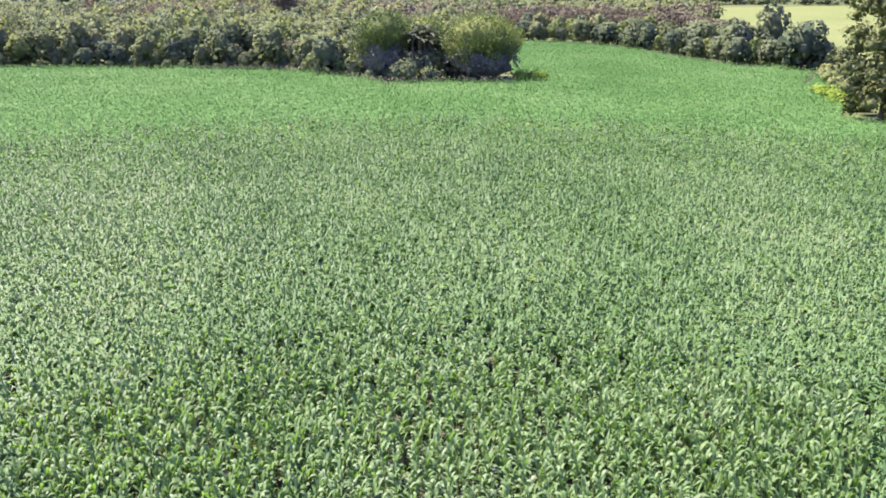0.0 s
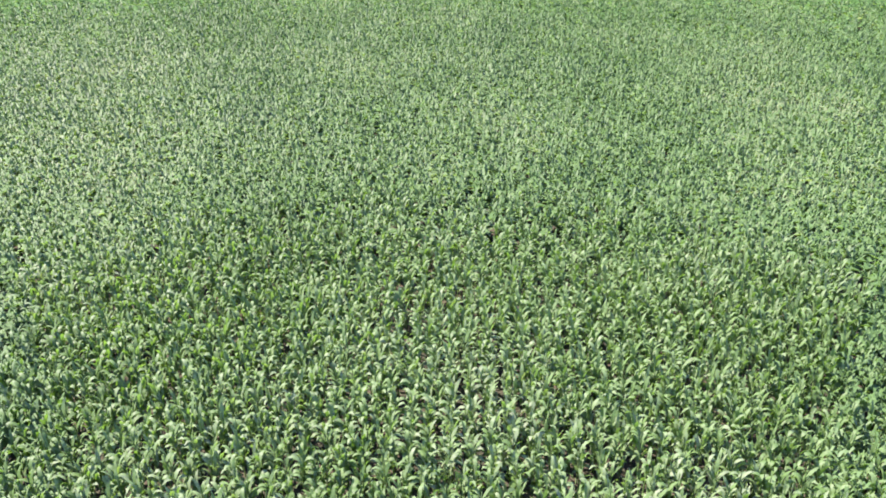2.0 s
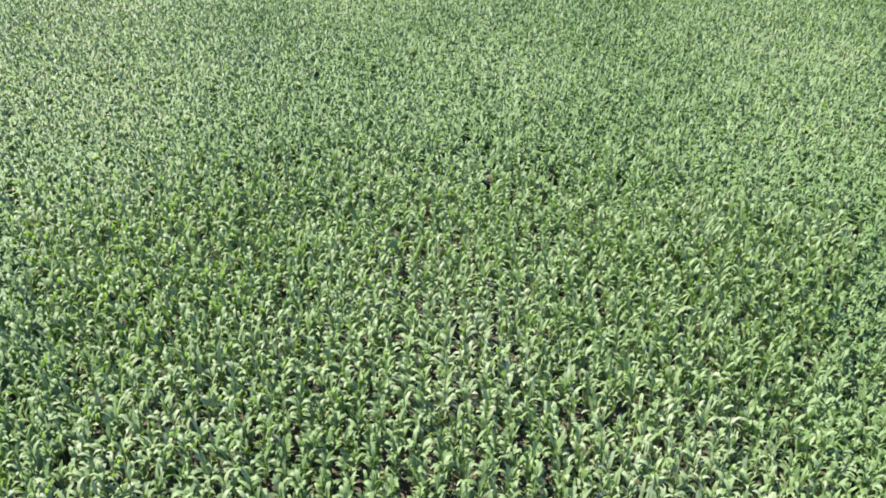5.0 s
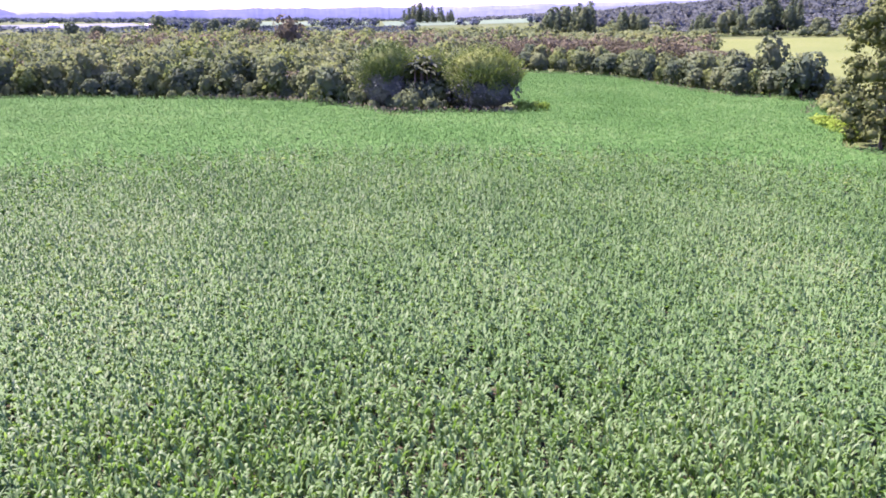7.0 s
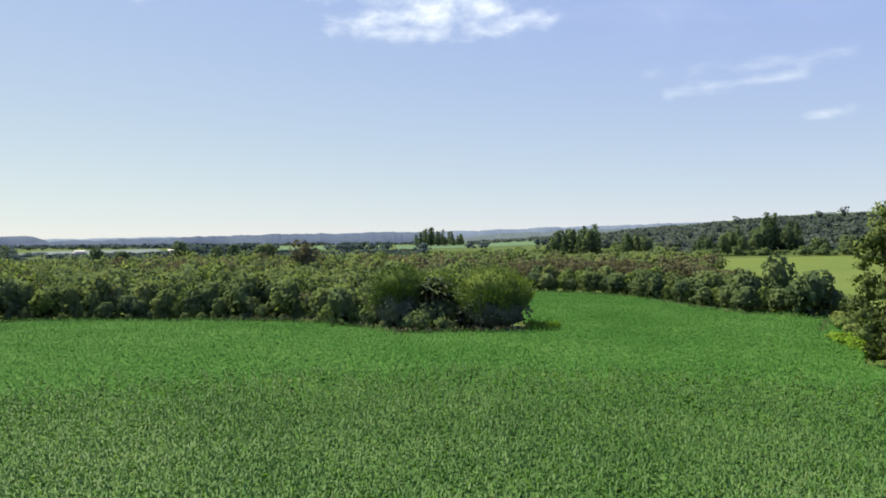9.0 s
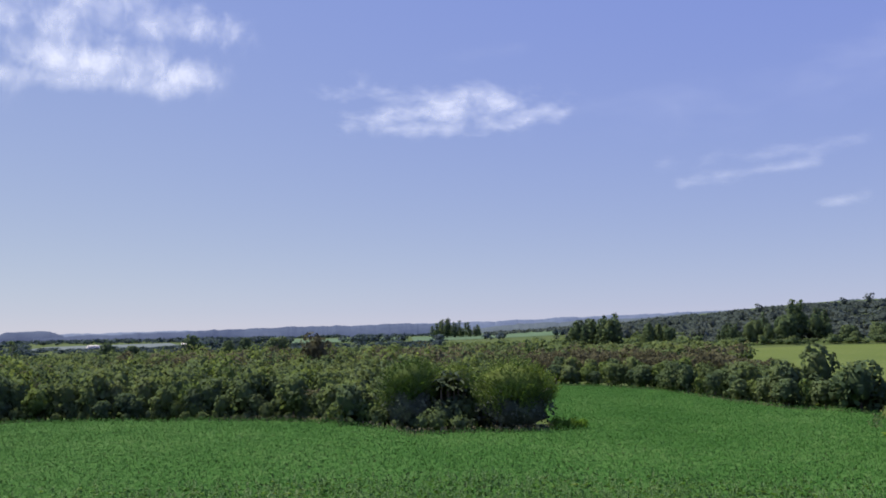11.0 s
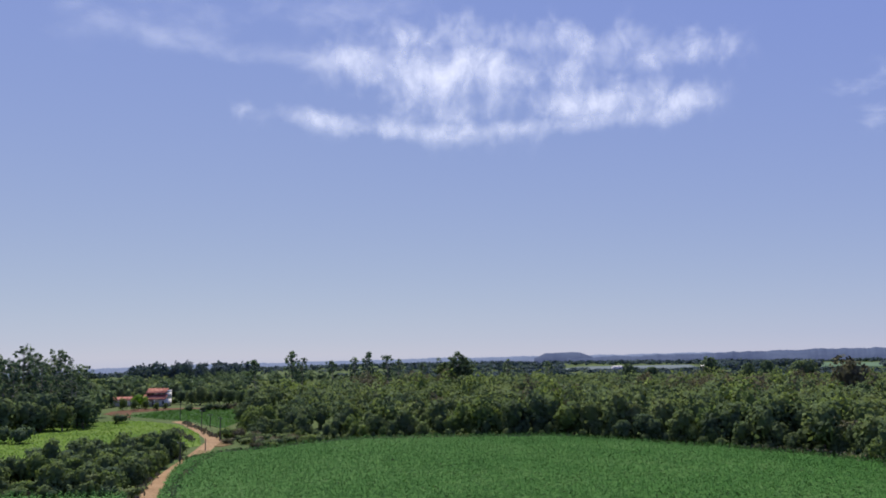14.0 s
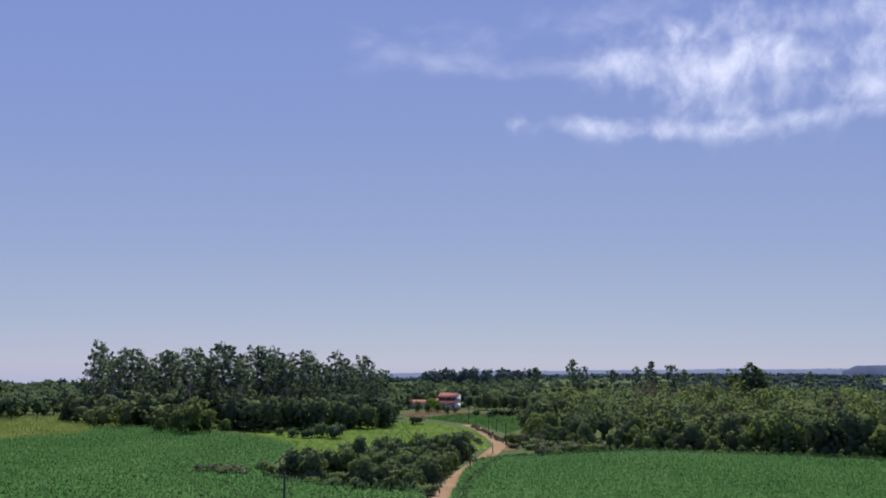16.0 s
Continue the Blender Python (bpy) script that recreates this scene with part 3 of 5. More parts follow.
def rows_of(x0, x1, y0, y1, gap, step, rng):
    """Places along sown rows that run away from the camera."""
    xs, ys = np.arange(x0, x1, gap), np.arange(y0, y1, step)
    x, y = np.meshgrid(xs, ys)
    x = x.ravel() + rng.normal(size=x.size) * gap * 0.2 + 0.02 * y.ravel()
    y = y.ravel() + rng.uniform(-0.5, 0.5, y.size) * step
    return x, y


def maize():
    rng = np.random.default_rng(11)
    near = [corn_plant(rng, 8, 4, rng.uniform(1.7, 2.1), rng.uniform(0.068, 0.088)) for _ in range(18)]
    mid = [corn_plant(rng, 7, 2, rng.uniform(1.8, 2.1), 0.068, False) for _ in range(16)]
    far = [corn_plant(rng, 5, 1, rng.uniform(1.75, 2.05), 0.098, False) for _ in range(14)]
    left = [corn_plant(rng, 4, 1, rng.uniform(1.75, 2.05), 0.145, False) for _ in range(14)]

    def polar_of(x, y):
        return np.hypot(x, y) + rng.uniform(-5, 5, len(x)), np.degrees(np.arctan2(-x, y))

    x, y = rows_of(-45, 45, -30, 56, 0.8, 0.23, rng)
    d, az = polar_of(x, y)
    front = (np.abs(az) < 33) | ((d < 30) & (np.abs(az) < 54))
    thin = np.array([noise.noise((a * 0.22, b * 0.22, 9.0)) + 0.5 * noise.noise((a * 0.9, b * 0.9, 2.0)) for a, b in zip(x, y)])
    full = (rng.random(len(x)) > 0.02) & ((thin < 0.68) | (rng.random(len(x)) < 0.55)) & inside(FIELD, x, y)
    ok = front & (d < 41) & full
    sown("maize_plants", near, np.stack([x[ok], y[ok]], 1), rng, "tall green maize with arching glossy leaves in rows", CORN)
    ok = ~front & (d < 32) & full & (rng.random(len(x)) < 0.5)
    sown("maize_plants", mid, np.stack([x[ok], y[ok]], 1), rng, "tall green maize standing in close rows", CORN_MID)
    x, y = rows_of(-75, 75, 18, 122, 0.8, 0.34, rng)
    x += rng.uniform(-0.22, 0.22, len(x))
    d, az = polar_of(x, y)
    d += rng.uniform(-26, 22, len(x)) * (d > 66)
    az = np.abs(az)
    ok = (((d >= 41) & (az < 33)) | ((d >= 27) & (az >= 33) & (az < 44) & (d < 82))) & (d < 100) & inside(FIELD, x, y)
    sown("maize_plants", mid, np.stack([x[ok], y[ok]], 1), rng, "tall green maize standing in close rows", CORN_MID)
    x, y = rows_of(-160, 100, 30, 300, 0.8, 0.64, rng)
    x += rng.uniform(-0.18, 0.18, len(x))
    d, az = polar_of(x, y)
    d += rng.uniform(-22, 26, len(x))
    ok = np.where(np.abs(az) < 33, d >= 100, np.hypot(x, y - 17) > 96) & (az > -33) & inside(FIELD, x, y)
    sown("maize_plants", far, np.stack([x[ok], y[ok]], 1), rng, "dense green maize reaching the edge of the woods", CORN_FAR, sink=0.05)
    x, y = rows_of(-340, -85, -40, 100, 0.8, 0.92, rng)
    x += rng.uniform(-0.3, 0.3, len(x))
    az = np.degrees(np.arctan2(-x, y - 17))
    ok = inside(FIELD_LEFT, x, y) & (az < 96) & (np.hypot(x, y - 17) > 100)
    sown("maize_plants", left, np.stack([x[ok], y[ok]], 1), rng, "dense green maize beyond the dirt road", CORN_FAR, sink=0.05)
    x, y = rows_of(-350, -235, -40, 62, 0.9, 1.1, rng)
    ok = inside(LIGHT_CROP, x, y)
    sown("pale_crop_plants", left, np.stack([x[ok], y[ok]], 1), rng, "pale yellowish ripening crop beyond the maize", CORN_PALE, sink=0.05)


maize()


# ---- trees ----
def limbs(h, rng, tall, spread, r0, count, start=0.3, sides=6):
    """A tapered, slightly bent trunk with limbs; gives the ends of the limbs."""
    bend = rng.normal(size=2) * tall * 0.03
    pts = [(bend[0] * s * s, bend[1] * s * s, tall * s) for s in np.linspace(0, 1, 6)]
    h.add(*tube(pts, [r0 * (1.25 - 1.05 * s) if s else r0 * 1.5 for s in np.linspace(0, 1, 6)], sides))
    ends = [np.array(pts[-1])]
    for i in range(count):
        s = start + (0.95 - start) * (i + rng.random()) / count
        a = i * 2.4 + rng.normal() * 0.4
        p = np.array([bend[0] * s * s, bend[1] * s * s, tall * s])
        L = spread * (1.15 - 0.6 * s) * rng.uniform(0.75, 1.15)
        e = p + (math.cos(a) * L, math.sin(a) * L, L * rng.uniform(0.35, 0.8))
        m = (p + e) / 2 - (0, 0, L * 0.08)
        h.add(*tube([p, m, e], [r0 * (0.5 - 0.3 * s), r0 * 0.3, r0 * 0.1], 4))
        ends.append(e)
    return ends


def tree(name, label, category, trunk_mesh, crown_mesh, trunk_label="", crown_label="", group=""):
    e = new(name)
    part("trunk", trunk_mesh, e, trunk_label)
    part("crown", crown_mesh, e, crown_label)
    return tagged(e, label, category, group)


def broadleaf_meshes(seed, material, tall=11.0, spread=4.0, count=500, size=0.84, squat=0.75):
    rng = np.random.default_rng(seed)
    t, c = Heap(), Heap()
    ends = limbs(t, rng, tall * 0.72, spread * 0.75, 0.22, 7, 0.3)
    lob = [((*(e[:2] * 0.95), e[2] * 0.95 + 0.3), np.array([1, 1, squat]) * spread * rng.uniform(0.36, 0.6)) for e in ends]
    lob.append(((0, 0, tall * 0.58), (spread * 0.78, spread * 0.78, tall * 0.28)))
    for i in range(4):
        a, q = i * 1.7 + rng.random(), rng.uniform(0.1, 0.6)
        lob.append(((math.cos(a) * spread * q, math.sin(a) * spread * q, tall * rng.uniform(0.7, 0.86)), np.array([1, 1, 0.8]) * spread * rng.uniform(0.22, 0.36)))
    for i in range(7):
        a = i * 0.9 + rng.random()
        lob.append(((math.cos(a) * spread * 0.7, math.sin(a) * spread * 0.7, tall * rng.uniform(0.14, 0.42)), np.array([1, 1, 1.1]) * spread * rng.uniform(0.34, 0.5)))
    lobes_crown(c, lob, count, size, rng, 0.6, 0)
    c.add(*blob((0, 0, tall * 0.5), (spread * 0.6, spread * 0.6, tall * 0.3), rng, 4, 7))
    return t.mesh("trunk", BARK, True), c.mesh("crown", material)


def shrub_mesh(seed, material, wide=2.0, tall=2.4, count=260, size=0.4):
    rng = np.random.default_rng(seed)
    c = Heap()
    lob = []
    for i in range(6):
        a = i * 1.05 + rng.random()
        q = rng.uniform(0.2, 0.75)
        lob.append(((math.cos(a) * wide * q, math.sin(a) * wide * q, tall * rng.uniform(0.35, 0.62)), np.array([wide * 0.5, wide * 0.5, tall * 0.38]) * rng.uniform(0.8, 1.15)))
    lob.append(((0, 0, tall * 0.4), (wide * 0.7, wide * 0.7, tall * 0.42)))
    lobes_crown(c, lob, count, size, rng)
    return c.mesh("shrub", material)


def eucalyptus_meshes(seed, material, tall=26.0, spread=4.2, clumps=26, size=0.62, per=42, start=0.35):
    """Tall and airy: flattened leaf clumps of uneven size on rising limbs, with gaps between and bare twigs on top."""
    rng = np.random.default_rng(seed)
    t, c = Heap(), Heap()
    ends = limbs(t, rng, tall * 0.93, spread, 0.28, clumps, start, 5)
    for e in ends:
        r = rng.uniform(0.45, 1.35) * spread * 0.27
        for k in range(3):
            o = e + rng.normal(size=3) * (r * 0.9, r * 0.9, r * 0.5)
            q = r * rng.uniform(0.45, 1.0)
            lobes_crown(c, [(o, (q, q, q * rng.uniform(0.6, 1.15)))], per // 3, size * 0.8, rng, 0.8, 0.62 if k == 0 else 0, 0.6, -0.25, 3, 5)
        if rng.random() < 0.4:
            t.add(*tube([e, e + rng.normal(size=3) * 0.4 + (0, 0, rng.uniform(0.6, 1.6))], [0.05, 0.02], 3))
    return t.mesh("trunk", PALEBARK, True), c.mesh("crown", material)


def conifer_meshes(seed, material, tall=20.0, spread=3.2, count=260, size=1.2):
    """A tall pine: uneven whorls of foliage, broad low down and narrowing to the top."""
    rng = np.random.default_rng(seed)
    t, c = Heap(), Heap()
    limbs(t, rng, tall * 0.95, spread * 0.8, 0.26, 8, 0.2, 5)
    lob = []
    for i in range(13):
        s = 0.14 + 0.8 * i / 12
        r = spread * (1.05 - 0.62 * s) * rng.uniform(0.65, 1.25)
        a = i * 2.4
        q = spread * 0.4 * (1 - s) * rng.uniform(0.3, 1.3)
        lob.append(((math.cos(a) * q, math.sin(a) * q, tall * s), (r, r, tall * 0.075)))
    lobes_crown(c, lob, count, size, rng, 0.6, 0.5, 0.4)
    return t.mesh("trunk", BARK, True), c.mesh("crown", material)


def bare_meshes(seed, tall=9.0, spread=3.4):
    rng = np.random.default_rng(seed)
    t, c = Heap(), Heap()
    ends = limbs(t, rng, tall * 0.8, spread, 0.16, 12, 0.3)
    for e in ends:
        lobes_crown(c, [(e, np.array([1, 1, 0.8]) * spread * rng.uniform(0.28, 0.45))], 44, 0.5, rng, 0.9, 0, 0.6)
    return t.mesh("trunk", BARK, True), c.mesh("crown", DRY)


def bamboo(name, place, radius, tall, seed, label, culms=70, plumes=900, hollow=-60.0, deep=0.9):
    """A bamboo clump: arching culms from a tight base, a dome of upright feathery plumes, and a dark hollow under them."""
    rng = np.random.default_rng(seed)
    e = new(name)
    e.matrix_world = pose(*place)
    leaves = Heap()
    for i in range(culms):
        a = rng.uniform(0, 6.283)
        q = math.sqrt(rng.random())
        b = np.array([math.cos(a), math.sin(a), 0]) * radius * 0.5 * q
        out = np.array([math.cos(a), math.sin(a), 0]) * radius * rng.uniform(0.15, 0.8) * (0.3 + 0.7 * q)
        hgt = tall * rng.uniform(0.7, 0.95) * (1.0 - 0.28 * q)
        s = np.linspace(0, 1, 6)
        pts = b + out * (s ** 2.2)[:, None] + np.stack([0 * s, 0 * s, hgt * (1.25 * s - 0.25 * s ** 4)], 1)
        part("culm", Heap().add(*tube(pts, 0.055 * (1.1 - 0.9 * s), 4)).mesh("culm", PALEBARK, True), e)
    # the leafy body under the plumes
    lobes_crown(leaves, [((0, 0, tall * 0.62), (radius * 0.8, radius * 0.8, tall * 0.28))], 700, 0.5, rng, 0.6, 0.9, 0.5, -0.2, 6, 12)
    # inner body under the plumes, coloured dark to stand for shade in there
    old = Heap()
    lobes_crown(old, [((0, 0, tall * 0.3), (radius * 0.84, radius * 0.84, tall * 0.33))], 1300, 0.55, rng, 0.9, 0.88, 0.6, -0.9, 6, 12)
    part("old_growth", old.mesh("old_growth", HOLLOWSHADE), e, "dark dead sheaths and old leaves")
    # plumes: slender sprays that rise, lean out and nod at the tip
    d = rng.normal(size=(plumes * 3, 3)) * (1, 1, 0.9)
    d /= np.linalg.norm(d, axis=1, keepdims=True)
    side = np.arctan2(d[:, 1], d[:, 0])
    front = np.clip(1.4 * np.cos(side - radians(hollow)), 0, 1) ** 0.6
    d = d[d[:, 2] > -0.85 + deep * front + 0.18 * np.sin(side * 7 + seed) + rng.normal(size=len(d)) * 0.08][:plumes]
    for i, w in enumerate(d):
        root = np.array([0, 0, tall * 0.42]) + w * (radius * 0.84, radius * 0.84, tall * 0.42) * rng.uniform(0.7, 1.04)
        flat = np.array([w[0], w[1], 0])
        way = flat * rng.uniform(0.1, 0.55) + (0, 0, 1.0) + rng.normal(size=3) * 0.18
        way /= np.linalg.norm(way)
        L = rng.uniform(1.5, 3.6)
        k = 9
        u = np.linspace(0.05, 1, k)[:, None]
        stem = root + way * L * u + (flat * 0.55 - np.array([0, 0, 0.45])) * L * 0.35 * u ** 3
        side = rng.normal(size=(k, 3))
        side -= way * (side @ way)[:, None]
        side /= np.linalg.norm(side, axis=1, keepdims=True)
        tip = stem + side * rng.uniform(0.25, 0.6, (k, 1)) * (1.15 - 0.6 * u) + way * rng.uniform(0.25, 0.6, (k, 1)) - (0, 0, 0.1)
        mid = (stem + tip) / 2
        across = np.cross(tip - stem, rng.normal(size=(k, 3)))
        across *= 0.11 / (np.linalg.norm(across, axis=1, keepdims=True) + 1e-9)
        quad = np.stack([stem, mid - across, tip, mid + across], 1).reshape(-1, 3)
        leaves.add(quad, np.arange(4 * k).reshape(-1, 4), np.tile(flat * 0.75 + (0, 0, 0.35 + 0.6 * max(w[2], 0)), (4 * k, 1)))
    part("crown", leaves.mesh("crown", BAMBOO), e)
    return tagged(e, label, "bamboo")


def put(ob, x, y, s=1.0, turn=0.0, sz=None):
    m = pose(x, y, float(height(x, y)) - 0.05, 0, 0, turn) @ Matrix.Diagonal((s, s, sz or s, 1))
    c = copy_thing(ob, Matrix.Identity(4))
    c.matrix_basis = m
    return c


def remove(ob):
    for o in (*ob.children_recursive, ob):
        bpy.data.objects.remove(o)


B_TREES = [broadleaf_meshes(20 + i, FOREST, 10.5 + (i % 3), 3.6 + 0.4 * (i % 2)) for i in range(5)]
D_TREES = [broadleaf_meshes(40 + i, DARKLEAF, 9.5 + i, 4.0, 500, 0.84, 0.8) for i in range(3)]
DRY_TREES = [bare_meshes(60 + i) for i in range(3)]
protos = [tree("forest_tree", "green broadleaf tree at the edge of the woods", "tree", t, c, group="trees along the field") for t, c in B_TREES]
dark_protos = [tree("broadleaf_tree", "dark green rounded broadleaf tree by the field", "tree", t, c, group="trees along the field") for t, c in D_TREES]
L_TREES = [broadleaf_meshes(50 + i, LIGHTLEAF, 10 + i, 3.8) for i in range(2)]
light_protos = [tree("forest_tree", "light yellowish green tree at the edge of the woods", "tree", t, c, group="trees along the field") for t, c in L_TREES]
dry_protos = [tree("dry_tree", "brownish half-bare tree in the dry season", "tree", t, c, group="dry trees") for t, c in DRY_TREES]


def along(line, gap, rng, jitter=1.2):
    """Places at even gaps along a bent line."""
    line = np.array(line, float)
    seg = np.hypot(*np.diff(line, axis=0).T)
    s = np.concatenate([[0], np.cumsum(seg)])
    q = np.arange(gap / 2, s[-1], gap)
    p = np.stack([np.interp(q, s, line[:, 0]), np.interp(q, s, line[:, 1])], 1)
    return p + rng.normal(size=p.shape) * jitter


def woods():
    rng = np.random.default_rng(5)
    # the front of the woods along the field
    edge = [(-278, 227), (-250, 205), (-224, 183), (-202, 168), (-187, 154), (-171, 147.5), (-155, 152), (-151, 160), (-134, 178), (-108, 197), (-72, 197), (-46, 195), (-34, 190), (-24, 186), (-10, 188), (12, 190)]
    for row, gap in ((0.2, 2.6), (2.0, 3.2), (4.5, 4.4), (9.0, 5.2)):
        off = [(x + (-0.5 if x < -150 else -0.3 if x < -100 else -0.1) * row, y + row) for x, y in edge]
        for x, y in along(off, gap, rng, 1.5):
            s = rng.uniform(0.22, 0.36) if row < 1 else rng.uniform(0.36, 0.6) if row < 3 else rng.uniform(0.52, 1.08)
            s *= float(np.interp(x, [-225, -205, -187, -171, -150, -135], [1.0, 0.85, 0.7, 0.65, 0.75, 1.0]))
            kind = noise.noise((x * 0.05, y * 0.05, 6.0)) + rng.uniform(-0.3, 0.3)
            some = light_protos if kind > 0.28 else dark_protos if kind < -0.3 else protos
            put(some[rng.integers(len(some))], x, y, s, rng.uniform(0, 360), s * (rng.uniform(0.7, 0.95) if row < 2 else rng.uniform(0.85, 1.1)))
    # rounded dark trees beyond the crest of the field
    crest = [(24, 287), (42, 279), (58, 261), (69, 229), (78, 207), (92, 196)]
    for row, gap in ((2, 4.5), (8, 5.5)):
        off = [(x + 0.5 * row, y + row) for x, y in crest]
        for x, y in along(off, gap, rng, 1.2):
            s = 0.86 + 0.32 * noise.noise((x * 0.07, y * 0.07, 2.0)) + rng.uniform(-0.16, 0.16)
            some = (dark_protos + protos[:2]) if rng.random() < 0.8 else light_protos
            put(some[rng.integers(len(some))], x, y, s, rng.uniform(0, 360), s * rng.uniform(0.9, 1.15))
    for az, d, s in ((-24.4, 214, 1.3), (-24.0, 217, 1.1), (-20.4, 228, 1.08), (-17.6, 246, 1.1)):
        put(dark_protos[1], *polar(az, d), s, az * 50)
    for i in range(34):
        az = rng.uniform(-27.5, -16.5)
        d = np.interp(az, [-27.5, -23, -19, -16.5], [205, 226, 262, 300]) + rng.uniform(0, 26)
        some = dark_protos if rng.random() < 0.5 else protos
        put(some[rng.integers(len(some))], *polar(az, d), rng.uniform(0.5, 0.78), rng.uniform(0, 360))
    for i in range(16):
        az = rng.uniform(-20.0, -16.6)
        put(dry_protos[rng.integers(3)], *polar(az, 345 + 16 * (az + 17) + rng.uniform(0, 30)), rng.uniform(0.6, 0.9), rng.uniform(0, 360))
    put(dark_protos[2], *polar(-22.3, 236), 1.25, 40, 1.5)
    for i in range(70):
        az, d = rng.uniform(-17.5, 0), rng.uniform(300, 380)
        if az < -12 and rng.random() < (-12 - az) / 6:
            continue
        x, y = polar(az, d)
        put(dry_protos[rng.integers(3)], x, y, rng.uniform(0.9, 1.25), rng.uniform(0, 360))


def forest(name, places, seed, material, label, kinds=5, tall=(6.5, 11.0), wide=(3.0, 4.8), count=66, size=1.2, thing="forest"):
    """Far woods as one mesh: many uneven crowns, each with a short trunk under it."""
    rng = np.random.default_rng(seed)
    made = []
    for i in range(kinds):
        w = rng.uniform(*wide)
        lob = [((0, 0, 0.6), (w * 0.75, w * 0.75, 0.3))]
        for k in range(6):
            a, q = k * 1.26 + rng.random(), rng.uniform(0.35, 0.68)
            lob.append(((math.cos(a) * w * q, math.sin(a) * w * q, rng.uniform(0.5, 0.88)), (w * rng.uniform(0.34, 0.52), w * rng.uniform(0.34, 0.52), rng.uniform(0.12, 0.22))))
        T = rng.uniform(*tall)
        lob = [((c[0], c[1], c[2] * T), (r[0], r[1], r[2] * T)) for c, r in lob]
        g = Heap()
        lobes_crown(g, lob, count, size, rng, 0.6, 0.0, 0.1, -0.1)
        g.add(*blob((0, 0, T * 0.48), (w * 0.5, w * 0.5, T * 0.27), rng, 3, 5))
        g.add(*tube([(0, 0, 0), (0, 0, T * 0.4)], [0.2, 0.15], 4))
        made.append((*g.arrays(), np.concatenate(g.w)))
    h = Heap()
    which = rng.integers(0, kinds, len(places))
    for k, (v, f, w) in enumerate(made):
        p = places[which == k]
        if not len(p):
            continue
        a, s = rng.uniform(0, 6.283, len(p)), rng.uniform(0.75, 1.18, len(p)) ** 2
        c, sn = np.cos(a)[:, None], np.sin(a)[:, None]
        x = (v[:, 0] * c - v[:, 1] * sn) * s[:, None] + p[:, :1]
        y = (v[:, 0] * sn + v[:, 1] * c) * s[:, None] + p[:, 1:]
        z = v[:, 2][None] * s[:, None] + height(p[:, 0], p[:, 1])[:, None] - 0.1
        swell = np.stack([w[:, 0] * c - w[:, 1] * sn, w[:, 0] * sn + w[:, 1] * c, np.repeat(w[None, :, 2], len(p), 0)], -1).reshape(-1, 3)
        h.add(np.stack([x, y, z], -1).reshape(-1, 3), (f[None] + (np.arange(len(p)) * len(v))[:, None, None]).reshape(-1, 4), swell)
    return tagged(new(name, h.mesh(name, material)), label, thing, kind="stuff")


def scatter(az0, az1, d0, d1, gap, rng, y0=0.0):
    n = int(abs(radians(az1 - az0)) * (d1 * d1 - d0 * d0) / 2 / gap ** 2)
    az, d = rng.uniform(min(az0, az1), max(az0, az1), n), np.sqrt(rng.uniform(d0 * d0, d1 * d1, n))
    return np.stack([-d * np.sin(np.radians(az)), y0 + d * np.cos(np.radians(az))], 1)


